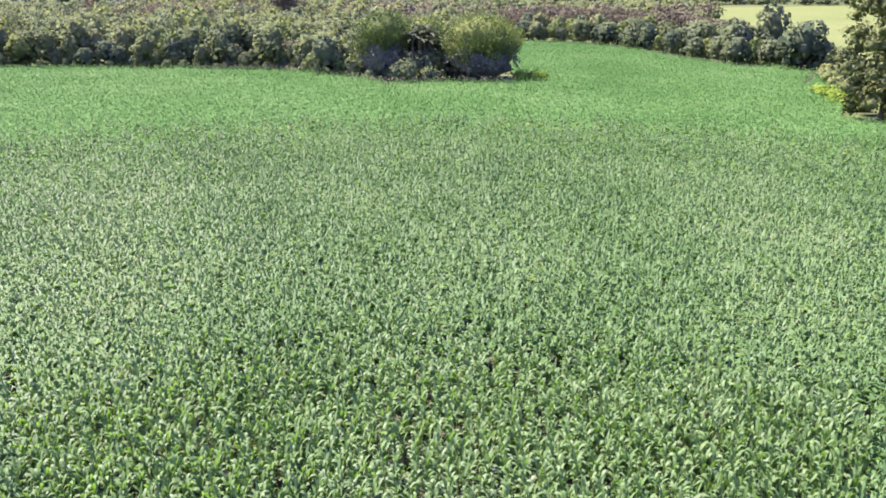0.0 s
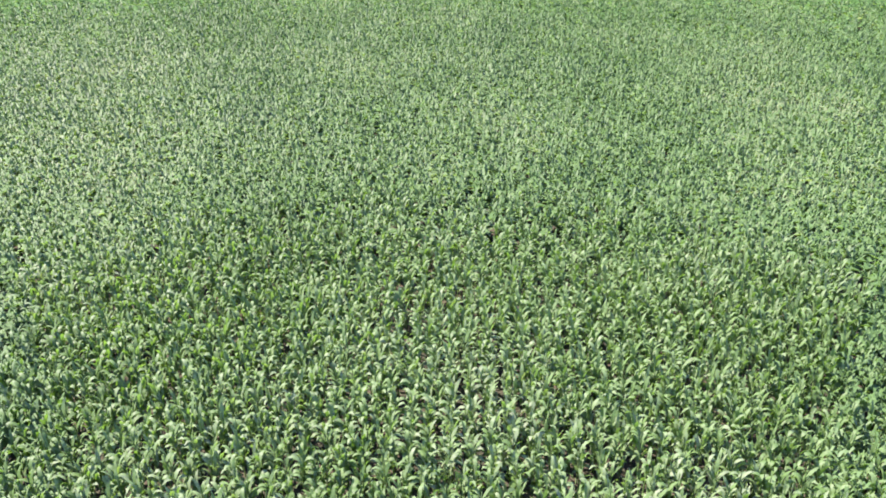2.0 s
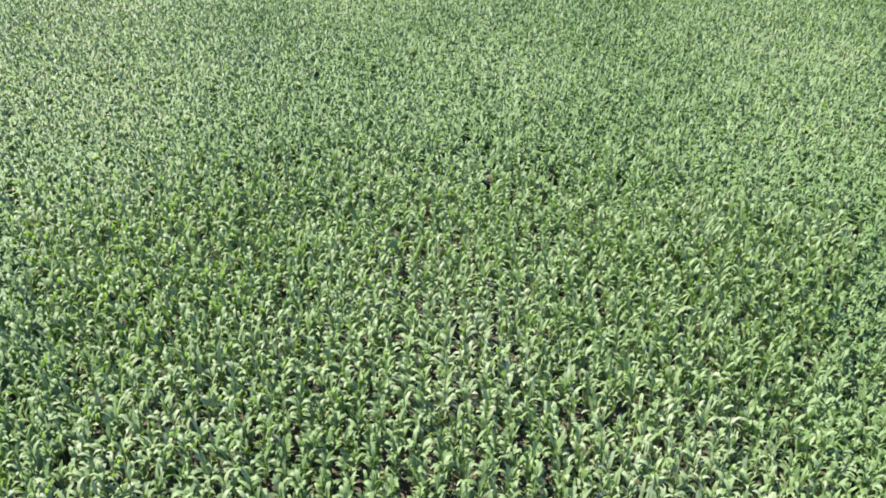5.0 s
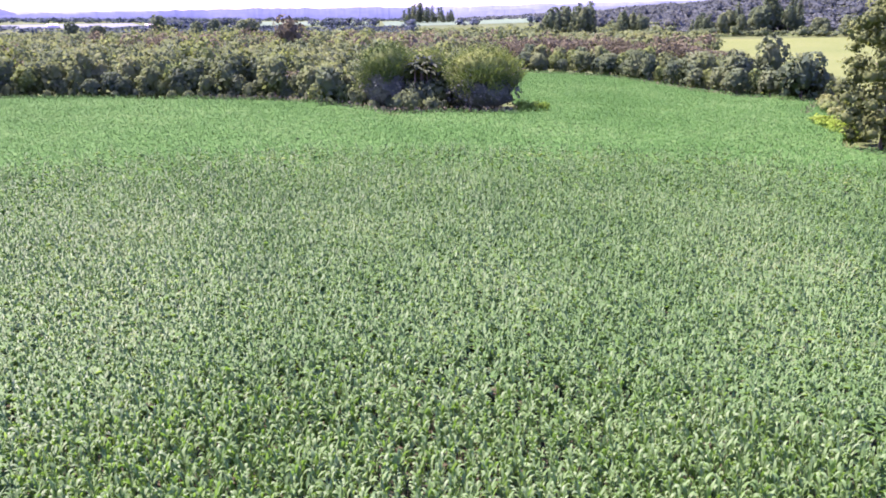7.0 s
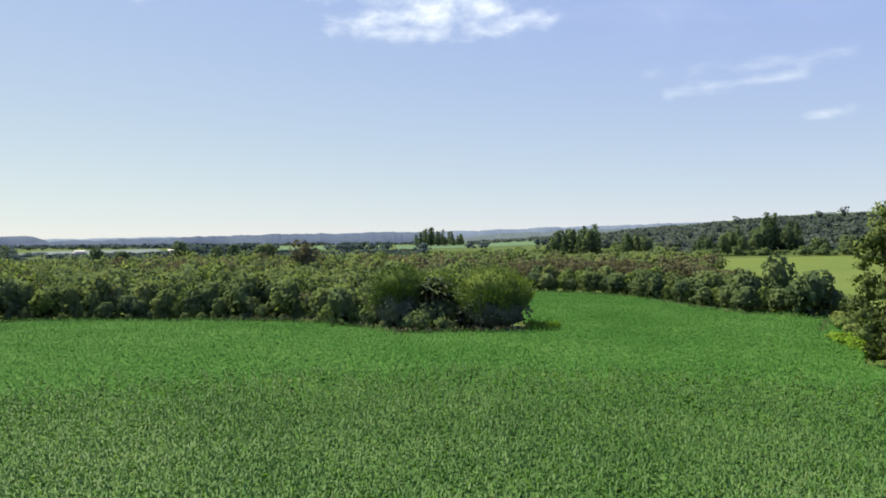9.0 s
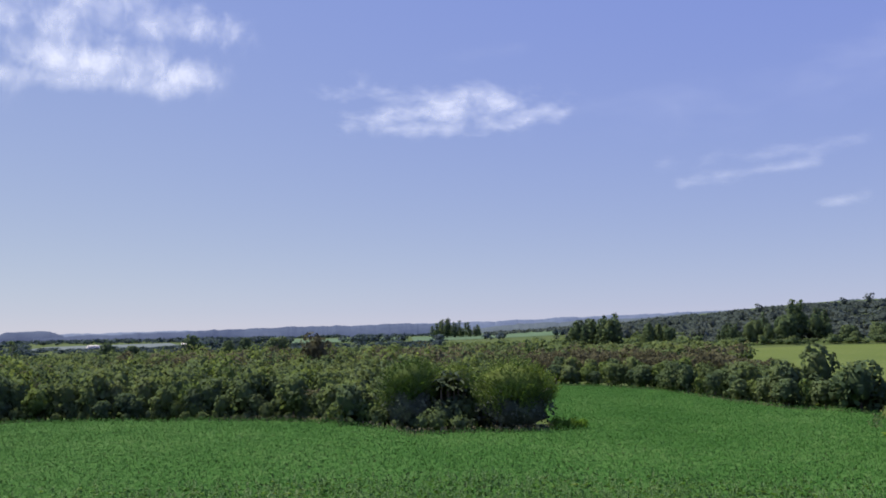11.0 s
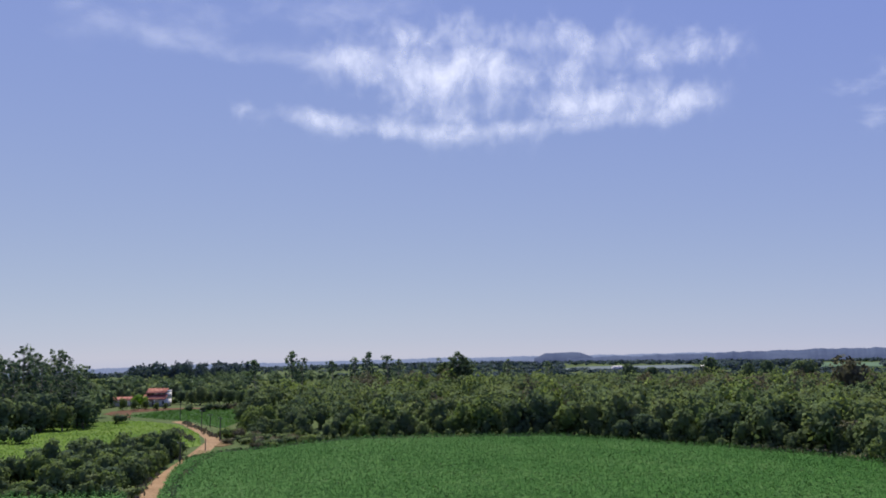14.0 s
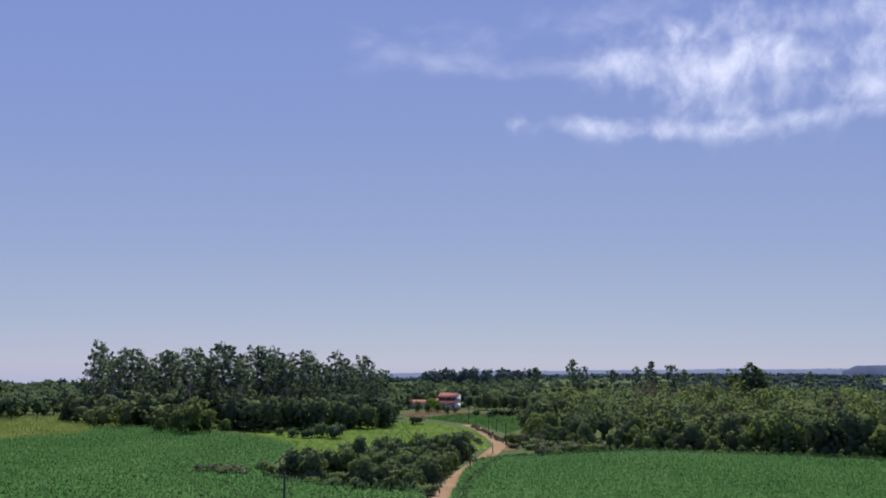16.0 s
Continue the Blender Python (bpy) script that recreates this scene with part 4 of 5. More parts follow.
def far_woods():
    rng = np.random.default_rng(9)
    p = scatter(54, -4, 205, 460, 6.4, rng)
    edge = [(-400, 330), (-400, 900), (400, 900), (100, 300), (18, 290), (8, 200), (-20, 190), (-36, 203), (-72, 207), (-110, 208), (-138, 190), (-160, 172), (-172, 160), (-195, 172), (-215, 190), (-245, 214), (-275, 238), (-300, 330)]
    p = p[inside(edge, p[:, 0], p[:, 1])]
    lot = np.clip([0.45 + 0.75 * noise.noise((x * 0.035, y * 0.035, 4.0)) for x, y in p] + rng.uniform(-0.3, 0.3, len(p)), 0, 1)
    forest("woods", p[lot < 0.5], 1, FOREST, "dense mixed green woodland behind the field", 7, count=120, size=0.68)
    forest("woods", p[(lot >= 0.5) & (lot < 0.72)], 11, DARKLEAF, "darker green trees within the woodland", count=120, size=0.68)
    forest("woods", p[(lot >= 0.72) & (lot < 0.9)], 12, LIGHTLEAF, "light yellowish trees within the woodland", tall=(7, 11), count=120, size=0.68)
    forest("woods", p[lot >= 0.9], 13, DRY, "greyish brown dry trees within the woodland", tall=(7, 12), count=130, size=0.62)
    p = np.concatenate([scatter(40, 2, 460, 620, 9.0, rng), scatter(2, -16, 400, 760, 12, rng), scatter(70, 40, 400, 700, 9.8, rng)])
    forest("woods", p, 2, FOREST, "distant green woodland on level ground", 4, (4.0, 6.2), (3.6, 5.4), 28, 1.85)
    p = scatter(46, 2, 620, 1000, 20, rng)
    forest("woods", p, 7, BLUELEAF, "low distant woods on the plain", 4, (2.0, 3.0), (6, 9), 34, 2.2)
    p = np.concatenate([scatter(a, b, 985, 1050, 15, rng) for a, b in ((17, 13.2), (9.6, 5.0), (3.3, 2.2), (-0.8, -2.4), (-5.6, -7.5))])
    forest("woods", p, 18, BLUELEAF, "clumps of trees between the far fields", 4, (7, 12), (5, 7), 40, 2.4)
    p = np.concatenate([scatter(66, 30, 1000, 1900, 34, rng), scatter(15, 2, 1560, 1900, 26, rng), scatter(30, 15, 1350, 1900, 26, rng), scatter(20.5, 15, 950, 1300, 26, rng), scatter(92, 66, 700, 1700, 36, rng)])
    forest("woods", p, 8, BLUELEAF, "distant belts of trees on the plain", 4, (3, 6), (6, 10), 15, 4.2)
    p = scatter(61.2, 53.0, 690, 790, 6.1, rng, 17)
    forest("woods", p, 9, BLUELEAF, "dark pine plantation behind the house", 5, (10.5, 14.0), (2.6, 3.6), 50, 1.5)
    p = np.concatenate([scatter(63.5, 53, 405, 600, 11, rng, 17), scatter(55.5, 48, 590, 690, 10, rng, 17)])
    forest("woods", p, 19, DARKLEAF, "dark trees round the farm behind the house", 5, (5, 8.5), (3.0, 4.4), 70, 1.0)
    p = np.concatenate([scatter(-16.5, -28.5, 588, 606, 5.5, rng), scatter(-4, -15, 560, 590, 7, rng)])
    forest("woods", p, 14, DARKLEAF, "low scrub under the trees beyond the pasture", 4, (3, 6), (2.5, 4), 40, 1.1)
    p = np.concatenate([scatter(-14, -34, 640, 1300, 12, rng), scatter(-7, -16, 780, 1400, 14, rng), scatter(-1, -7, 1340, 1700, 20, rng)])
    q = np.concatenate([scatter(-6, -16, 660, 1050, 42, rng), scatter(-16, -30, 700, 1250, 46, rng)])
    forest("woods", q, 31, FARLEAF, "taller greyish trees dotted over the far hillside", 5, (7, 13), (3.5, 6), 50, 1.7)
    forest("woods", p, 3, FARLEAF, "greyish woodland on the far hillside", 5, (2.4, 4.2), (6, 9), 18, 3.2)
    p = np.concatenate([scatter(26, 3, 320, 420, 13, rng), scatter(25, 13, 370, 450, 7.5, rng), scatter(10, 3, 330, 450, 9, rng), scatter(3, -18.6, 310, 420, 8, rng)])
    kind = np.array([noise.noise((x * 0.03, y * 0.03, 8.0)) for x, y in p]) + rng.uniform(-0.25, 0.25, len(p))
    q = np.concatenate([p[kind > 0.12], scatter(-8, -18.8, 400, 545, 9, rng)])
    forest("woods", q, 15, FOREST, "green and olive trees among the dry ones", 4, (5, 8), (2.8, 4.2), 60, 1.1)
    p = p[kind <= 0.12]
    forest("dry_woods", p, 4, DRY, "brownish dry trees among the woodland", 4, (7, 10), (2.8, 4.2), 90, 0.8)


woods()
far_woods()
for q in protos + dark_protos + light_protos + dry_protos:
    remove(q)

# ---- the bamboo and the plants beside it ----
bamboo("bamboo_clump", (8.4, 178.4, 0), 9.7, 15.0, 1, "large rounded clump of yellow-green bamboo", 95, 2300, -48.0, 0.62)
bamboo("bamboo_clump", (-13.8, 181.0, 0), 6.8, 15.6, 2, "bamboo clump with bright tips over a dark hollow", 60, 1250, -72.0, 0.9)
bamboo("bamboo_clump", (-4.6, 188.0, 0), 6.6, 14.4, 3, "bamboo clump standing behind the banana plants", 50, 800, -90.0, 0.3)


def shrub(x, y, s, seed, material, label, wide=2.0, tall=2.4, count=300, size=0.4, turn=0.0):
    ob = new("shrub", shrub_mesh(seed, material, wide, tall, count, size))
    ob.matrix_world = pose(x, y, float(height(x, y)) - 0.1, 0, 0, turn) @ Matrix.Scale(s, 4)
    return tagged(ob, label, "shrub")


def banana(x, y, seed, tall, label):
    """A broad-leaved banana plant: long torn leaves arching from short stems."""
    rng = np.random.default_rng(seed)
    e = new("banana_plant")
    e.matrix_world = pose(x, y, 0)
    for s in range(3):
        b = rng.normal(size=2) * 0.9
        h = tall * rng.uniform(0.62, 0.86)
        st = Heap().add(*tube([(b[0], b[1], 0), (b[0] * 1.1, b[1] * 1.1, h)], [0.16, 0.1], 6))
        part("stem", st.mesh("stem", BARK, True), e)
        lv = Heap()
        for i in range(9):
            a = i * 2.4 + rng.random()
            d = np.array([math.cos(a), math.sin(a), 0])
            side = np.array([-d[1], d[0], 0])
            ang, r, z = rng.uniform(0.9, 1.4), 0.1, h
            pts = []
            for k in range(5):
                w = 0.42 * math.sin(math.pi * (0.12 + 0.8 * k / 4))
                c = np.array([b[0] * 1.1, b[1] * 1.1, 0]) + d * r + (0, 0, z)
                pts += [c - side * w, c + side * w]
                ang -= 0.42
                r, z = r + math.cos(ang) * 0.8, z + math.sin(ang) * 0.8
            lv.add(pts, [(2 * k, 2 * k + 1, 2 * k + 3, 2 * k + 2) for k in range(4)])
        part("leaves", lv.mesh("leaves", PALE), e)
    return tagged(e, label, "banana plant")


for i, (x, y, h) in enumerate(((-7.0, 179, 12.5), (-4.6, 180, 13.5), (-8.0, 181, 12.5), (-2.6, 179.5, 11.5), (-5.8, 177.5, 11), (-6.2, 182, 14))):
    banana(x, y, 70 + i, h, "tall banana plant with grey-green arching leaves")
shrub(-8.3, 171.0, 1.0, 81, FOREST, "rounded green bush in front of the bamboo", 3.2, 5.4, 420, 0.42)
shrub(-3.4, 171.6, 1.0, 82, FOREST, "small rounded green bush in front of the bamboo", 2.5, 4.2, 320, 0.4)
shrub(-0.6, 172.5, 1.0, 83, PALE, "pale grey-green bush beside the bamboo", 1.5, 3.2, 160, 0.4)
shrub(-6.2, 175.5, 1.0, 84, DARKLEAF, "dark thicket between the bamboo clumps", 4.2, 8.0, 520, 0.5)
shrub(-10.5, 183, 1.0, 85, BAMBOO, "tall yellow-green thicket behind the bamboo", 4.6, 13.0, 560, 0.5)
for i, (x, y, w, h, m) in enumerate(((-20.5, 180.5, 2.6, 5.5, FOREST), (-23, 181.5, 2.4, 6.5, LIGHTLEAF), (-19, 184, 3.2, 8.0, FOREST), (-12, 176, 2.2, 4.0, DARKLEAF), (-1.5, 178, 3.0, 7.5, FOREST),
                                       (1.5, 184, 3.6, 9.0, DARKLEAF), (-31, 188, 2.6, 5.0, LIGHTLEAF), (-16.5, 176.5, 1.6, 2.6, FOREST))):
    shrub(x, y, 1.0, 500 + i, m, "leafy bush filling the edge of the woods by the bamboo", w, h, 320, 0.55, i * 70)
sheet("bare_earth", [(-1.5, 168.6), (3.2, 168.6), (3.0, 171.5), (-1.0, 172.0)], 0.12, DIRT, "small patch of bare earth by the bamboo", "soil")


for i, (x, y) in enumerate(((16.5, 172.5), (18.5, 173.5), (20.5, 173.5), (19.5, 171.5), (21.8, 172.8), (17.5, 175.5), (17.2, 170.6))):
    shrub(x, y, 1.0, 540 + i, YELLOWISH, "bright yellow-green plants beside the bamboo", 1.7, 2.7, 190, 0.4, i * 50)


def lone_tree(name, x, y, meshes, s, label, turn=0.0, sz=None):
    e = tree(name, label, "tree", *meshes)
    e.matrix_basis = pose(x, y, float(height(x, y)) - 0.05, 0, 0, turn) @ Matrix.Diagonal((s, s, sz or s, 1))
    return e


lone_tree("broadleaf_tree", -27.0, 183.0, D_TREES[1], 0.98, "dark bluish green tree at the edge of the woods", 40)
lone_tree("broadleaf_tree", -24.0, 185.5, D_TREES[0], 0.85, "dark bluish green tree at the edge of the woods", 200)

# the tall tree at the corner of the field, with scrub at its foot


def big_crown():
    """The tall tree's leaves: many uneven bunches in a dense, tapering crown, ragged outside."""
    rng = np.random.default_rng(102)
    t, c = Heap(), Heap()
    limbs(t, rng, 25.0, 5.0, 0.3, 22, 0.16, 7)
    lob = []
    for i in range(210):
        z = rng.uniform(0.05, 0.97)
        R = 8.5 * math.sin(math.pi * (0.14 + z * 0.8)) ** 0.8
        a, q = i * 2.4 + rng.normal() * 0.3, math.sqrt(rng.uniform(0.03, 0.95))
        r = rng.uniform(1.2, 2.4)
        lob.append(((math.cos(a) * R * q, math.sin(a) * R * q, 26.0 * z), (r, r, r * 0.72)))
    lobes_crown(c, lob, 8200, 0.55, rng, 0.7, 0.55, 0.4)
    return t.mesh("trunk", BARK, True), c.mesh("crown", OLIVE)


BIG = big_crown()
lone_tree("tall_tree", 72.3, 127.4, BIG, 0.93, "tall olive-green tree with a dense ragged crown by the field", 30, 1.04)
lone_tree("broadleaf_tree", 80.5, 133.0, B_TREES[2], 1.25, "spreading green tree under the tall one", 100)
lone_tree("broadleaf_tree", 88.0, 142.0, B_TREES[1], 1.2, "spreading green tree behind the tall one", 10)
shrub(74.5, 126.5, 1.0, 111, YELLOWISH, "yellow-green bush at the foot of the tall tree", 2.0, 2.6, 220, 0.35)
shrub(74.0, 121.0, 1.0, 112, DRYGRASS, "dry straw-coloured scrub at the foot of the tall tree", 2.2, 2.0, 200, 0.35)
shrub(76.5, 118.0, 1.0, 113, DRYGRASS, "dry straw-coloured scrub beside the field", 2.4, 2.2, 200, 0.35)
for i, (x, y, s, m) in enumerate(((76.5, 129.5, 1.2, OLIVE), (78, 132, 1.7, FOREST), (80, 128, 1.8, OLIVE), (76, 124, 0.9, LIGHTLEAF), (77.5, 122, 1.4, OLIVE), (81, 124, 2.0, FOREST))):
    shrub(x, y, s, 520 + i, m, "leafy undergrowth round the tall tree's trunk", 2.0, 2.8, 300, 0.4, i * 60)
for i, (x, y, s) in enumerate(((90, 183, 1.4), (87, 176, 1.2), (84, 170, 1.2), (82, 163, 1.1), (93, 178, 1.6), (88, 165, 1.4))):
    shrub(x, y, s, 120 + i, (OLIVE, FOREST, LIGHTLEAF)[i % 3], "low green scrub along the field's edge", 2.4, 2.8, 220, 0.38, i * 50)

# tall weeds between the field and the trees on its right
rng = np.random.default_rng(61)
weeds = np.column_stack([rng.uniform(66, 102, 560), rng.uniform(116, 200, 560)])
yellow = inside([(70, 158), (80, 158), (80.5, 145), (77, 134), (69, 133)], weeds[:, 0], weeds[:, 1])
weeds = weeds[~inside(FIELD, weeds[:, 0], weeds[:, 1]) & ~yellow & ((weeds[:, 0] > 77.5) | (weeds[:, 1] > 160))]
tufts = np.column_stack([rng.uniform(69.5, 79.0, 330), rng.uniform(134, 156, 330)])
tufts = tufts[inside([(73.0, 156), (78.5, 151), (77.5, 144), (74, 135), (70, 134.5), (71, 143)], tufts[:, 0], tufts[:, 1])]
forest("tall_grass", tufts, 17, YELLOWISH, "tall bright yellow-green grass beside the maize", 4, (1.75, 2.05), (0.7, 1.0), 34, 0.4, thing="grass")
forest("weeds", weeds, 16, FOREST, "tall green weeds and scrub beside the field", 5, (1.0, 2.0), (1.0, 1.6), 36, 0.5, thing="weeds")


def verge():
    """Tufts of dry pale grass along the edges of the maize."""
    rng = np.random.default_rng(31)
    h = Heap()
    for line, n in (([(20, 284), (42, 275.5), (58, 257.5), (68, 225), (76, 203), (90, 190), (78, 168)], 900), ([(-60, 189.6), (-45, 188.6), (-31, 183.6), (-18, 172.8), (-12, 163.8), (1, 166.8), (15, 166.8)], 480), ([(-150, 112), (-153, 128), (-150, 138), (-149, 156), (-131, 176), (-104, 195)], 500),
                    ([(-64, 44), (-104, 80.5), (-125, 95), (-150, 119)], 500), ([(-118, 83), (-134, 72), (-150, 65)], 200), ([(-90, 63), (-113, 80), (-135, 96)], 90), ([(-184, 143.5), (-198, 150), (-215, 157.5), (-235, 166)], 110), ([(-182, 135.5), (-200, 143), (-216, 150.5)], 70)):
        p = along(line, 0.01 + sum(math.dist(a, b) for a, b in zip(line, line[1:])) / n, rng, 0.5)
        top, size = (2.1, 0.36) if line[0] == (-60, 189.6) else (0.9, 0.6)
        pts = np.concatenate([np.column_stack([p + rng.normal(size=p.shape) * 0.4, rng.uniform(0.1, top, len(p))]) for _ in range(3)])
        nrm = rng.normal(size=pts.shape) * (1, 1, 0.25)
        nrm /= np.linalg.norm(nrm, axis=1, keepdims=True)
        h.add(*cards(pts, nrm, size, rng, 1.2))
    tagged(new("verge_grass", h.mesh("verge_grass", DRYGRASS)), "pale dry grass along the edges of the maize", "grass", kind="stuff")


verge()


# ---- trees standing out of the woods ----
EUC = [eucalyptus_meshes(200 + i, EUCA, 26 + i, 3.6 + 0.4 * (i % 3), 36, 0.8, 51, 0.14) for i in range(6)]
THIN = [eucalyptus_meshes(220 + i, EUCA, 20, 2.6, 26, 0.75, 36, 0.36) for i in range(3)]
PINE = [conifer_meshes(230 + i, DARKLEAF, 17 + 1.2 * i, 4.2 + 0.5 * i) for i in range(4)]


def standouts():
    rng = np.random.default_rng(77)
    # seen from the first stretch: a brown tall tree, a dark round one, groups on the skyline
    brown = broadleaf_meshes(250, DRY, 11.0, 4.0, 620, 0.75)
    lone_tree("dry_tree", *polar(11.2, 345), brown, 1.75, "tall brownish tree above the woods", 60, 1.95)
    lone_tree("dry_tree", *polar(10.2, 349), brown, 1.1, "brownish tree above the woods", 10)
    lone_tree("broadleaf_tree", *polar(19.85, 590), D_TREES[2], 1.75, "dark round-headed tree in the distance", 0)
    for az, d, s in ((14.2, 560, 1.8), (13.7, 565, 1.55), (16.2, 580, 1.5), (25.2, 600, 1.4), (23.6, 560, 1.4), (17.4, 570, 1.35)):
        lone_tree("broadleaf_tree", *polar(az, d), D_TREES[rng.integers(3)], s, "dark tree standing above the distant woods", rng.uniform(0, 360))
    for i in range(24):
        az = -0.5 + 3.7 * (i + rng.uniform(-0.7, 0.7)) / 24
        tall = np.interp(az, [-0.5, 0.3, 1.2, 2.2, 3.3], [0.85, 1.15, 1.3, 1.6, 1.0]) * rng.uniform(0.62, 1.2)
        lone_tree("pine_tree", *polar(az, rng.uniform(1285, 1335)), PINE[i % 4], tall, "dark pine in a group on the far rise", rng.uniform(0, 360))
    # broad dark groups beyond the dry woods and the pasture
    for i in range(26):
        az = rng.uniform(-10.2, -6.9) if i < 17 else rng.uniform(-14.6, -12.0)
        s = rng.uniform(1.2, 1.75) if i < 17 else rng.uniform(0.95, 1.3)
        lone_tree("broadleaf_tree", *polar(az, rng.uniform(585, 640)), (D_TREES + PINE[:2])[i % 5], s * (0.75 if i % 5 > 2 else 1), "dark tall tree in a group beyond the dry woods", rng.uniform(0, 360), s * (0.9 if i % 5 > 2 else 1.35))
    for i in range(38):
        az = rng.uniform(-23.8, -17.0)
        s = np.interp(az, [-23.8, -22.2, -20.5, -17], [1.05, 1.6, 1.2, 0.8]) * rng.uniform(0.8, 1.15)
        lone_tree("broadleaf_tree", *polar(az, rng.uniform(600, 690)), (D_TREES + PINE[:2])[i % 5], s * (0.75 if i % 5 > 2 else 1), "dark tall tree behind the pasture", rng.uniform(0, 360), s * (1.0 if i % 5 > 2 else 1.45))
    for i in range(9):
        lone_tree("broadleaf_tree", *polar(rng.uniform(-27.5, -24.8), rng.uniform(590, 640)), D_TREES[i % 3], rng.uniform(0.9, 1.3), "dark tree behind the pasture", rng.uniform(0, 360))
    # seen from the second stretch
    spreading = [eucalyptus_meshes(260 + k, DARKLEAF, 24, 7.2, 30, 1.0, 84, 0.4) for k in range(2)]
    for az, d, s, k in ((38.25, 410, 0.9, 0), (39.1, 415, 0.72, 1), (37.7, 405, 0.66, 1)):
        lone_tree("spreading_tree", *polar(az, d, 17), spreading[k], s, "large dark spreading tree above the woods", az * 40)
    for az, d, s in ((50.3, 400, 1.12), (49.6, 405, 0.95), (47.4, 410, 0.9), (44.8, 400, 1.08), (45.8, 420, 0.95), (43.4, 395, 1.02), (42.6, 430, 0.9), (52.9, 380, 0.95), (34.6, 450, 0.85), (40.8, 430, 0.8), (31.6, 470, 0.8)):
        lone_tree("tall_tree", *polar(az, d, 17), THIN[int(d) % 3], s * 1.14, "tall slender tree standing above the woods", az * 70)


standouts()


# ---- the eucalyptus grove and the thicket by the road ----
def grove():
    rng = np.random.default_rng(88)
    for i in range(60):
        az = 64.2 + 20.0 * (i + rng.uniform(-0.8, 0.8)) / 60
        near = np.interp(az, [64, 75, 84], [285, 272, 322])
        d = near + rng.uniform(6, 60)
        tall = np.interp(az, [64, 68, 72, 76, 80, 84], [0.80, 0.90, 0.98, 1.02, 1.0, 0.98])
        lone_tree("eucalyptus_tree", *polar(az, d, 17), EUC[i % 6], tall * rng.uniform(0.84, 1.06), "tall slender eucalyptus in a dense grove", rng.uniform(0, 360))
    for i in range(64):
        az = rng.uniform(63.6, 85.5)
        near = np.interp(az, [63, 75, 86], [272, 262, 318])
        lone_tree("grove_tree", *polar(az, near + rng.uniform(0, 22), 17), (D_TREES + D_TREES + B_TREES[:1])[i % 7], rng.uniform(0.7, 1.2), "dark leafy tree at the foot of the grove", rng.uniform(0, 360))
    for az, d, s in ((77.6, 252, 1.05), (76.6, 256, 0.85), (78.4, 258, 0.9), (79.6, 262, 0.55), (75.3, 258, 0.5)):
        lone_tree("grove_tree", *polar(az, d, 17), L_TREES[int(d) % 2], s, "light green rounded tree in front of the grove", az * 33)
    p = np.concatenate([scatter(93, 84, 338, 420, 6.2, rng, 17), scatter(92, 84, 420, 620, 11, rng, 17), scatter(66, 63, 300, 420, 7, rng, 17)])
    forest("woods", p, 6, DARKLEAF, "low dark woods beyond the pale crop", 4, (6.5, 10), (3, 5), 50, 1.2)
    p = scatter(84, 64, 284, 345, 5.5, rng, 17)
    forest("woods", p, 10, FOREST, "leafy undergrowth among the eucalyptus trunks", 4, (5, 9), (2.4, 3.6), 80, 0.9)
    # thicket between the maize and the road
    for i in range(104):
        u, w = rng.random(), rng.random()
        a, b = np.array([-127, 87.5]) * (1 - u) + np.array([-166, 117]) * u, np.array([-121, 80.5]) * (1 - u) + np.array([-153, 64.5]) * u
        x, y = a * (1 - w) + b * w
        tall = np.interp(u, [0, 0.25, 1], [0.36, 0.5, 0.54]) * rng.uniform(0.75, 1.15)
        k = rng.integers(8)
        lone_tree("thicket_tree", x, y, (L_TREES + B_TREES + D_TREES[:1])[k], tall, "low bushy tree in the thicket by the road", rng.uniform(0, 360))
    for i in range(14):
        u = rng.random()
        x, y = np.array([-119, 80.5]) * (1 - u) + np.array([-156, 66.5]) * u + rng.normal(size=2) * 1.0
        shrub(x, y, rng.uniform(0.8, 1.4), 300 + i, (FOREST, LIGHTLEAF, DARKLEAF)[i % 3], "low bush at the edge of the thicket", 1.8, 2.4, 170, 0.4, i * 37)
    for i, (x, y) in enumerate(((-156, 58.5), (-158.5, 59.5), (-153.5, 60.5))):
        shrub(x, y, 1.0, 380 + i, DRYGRASS, "tall dry straw-coloured grass in a gap of the maize", 2.4, 2.3, 200, 0.4, i * 70)
    for i in range(26):
        u = rng.random()
        x, y = np.array([-124, 86]) * (1 - u) + np.array([-172, 92]) * u + rng.normal(size=2) * (3, 2)
        shrub(x, y, rng.uniform(0.9, 1.5), 400 + i, (FOREST, LIGHTLEAF, DARKLEAF, FOREST)[i % 4], "bush filling the thicket by the road", 2.0, 2.6, 170, 0.45, i * 37)
    for i in range(14):
        u = rng.random()
        x, y = np.array([-148, 103]) * (1 - u) + np.array([-168, 120]) * u + rng.normal(size=2) * 1.2
        lone_tree("thicket_tree", x, y, (B_TREES + L_TREES)[i % 7], rng.uniform(0.4, 0.6), "low bushy tree in the thicket by the road", rng.uniform(0, 360))
    for i, (x, y) in enumerate(((-118, 82.5), (-123, 78.5), (-128, 74.5), (-133, 71.5), (-138, 69.5))):
        shrub(x, y, rng.uniform(0.8, 1.15), 430 + i, (FOREST, LIGHTLEAF, FOREST)[i % 3], "low bush between the thicket and the maize", 2.2, 2.2, 170, 0.42, i * 41)
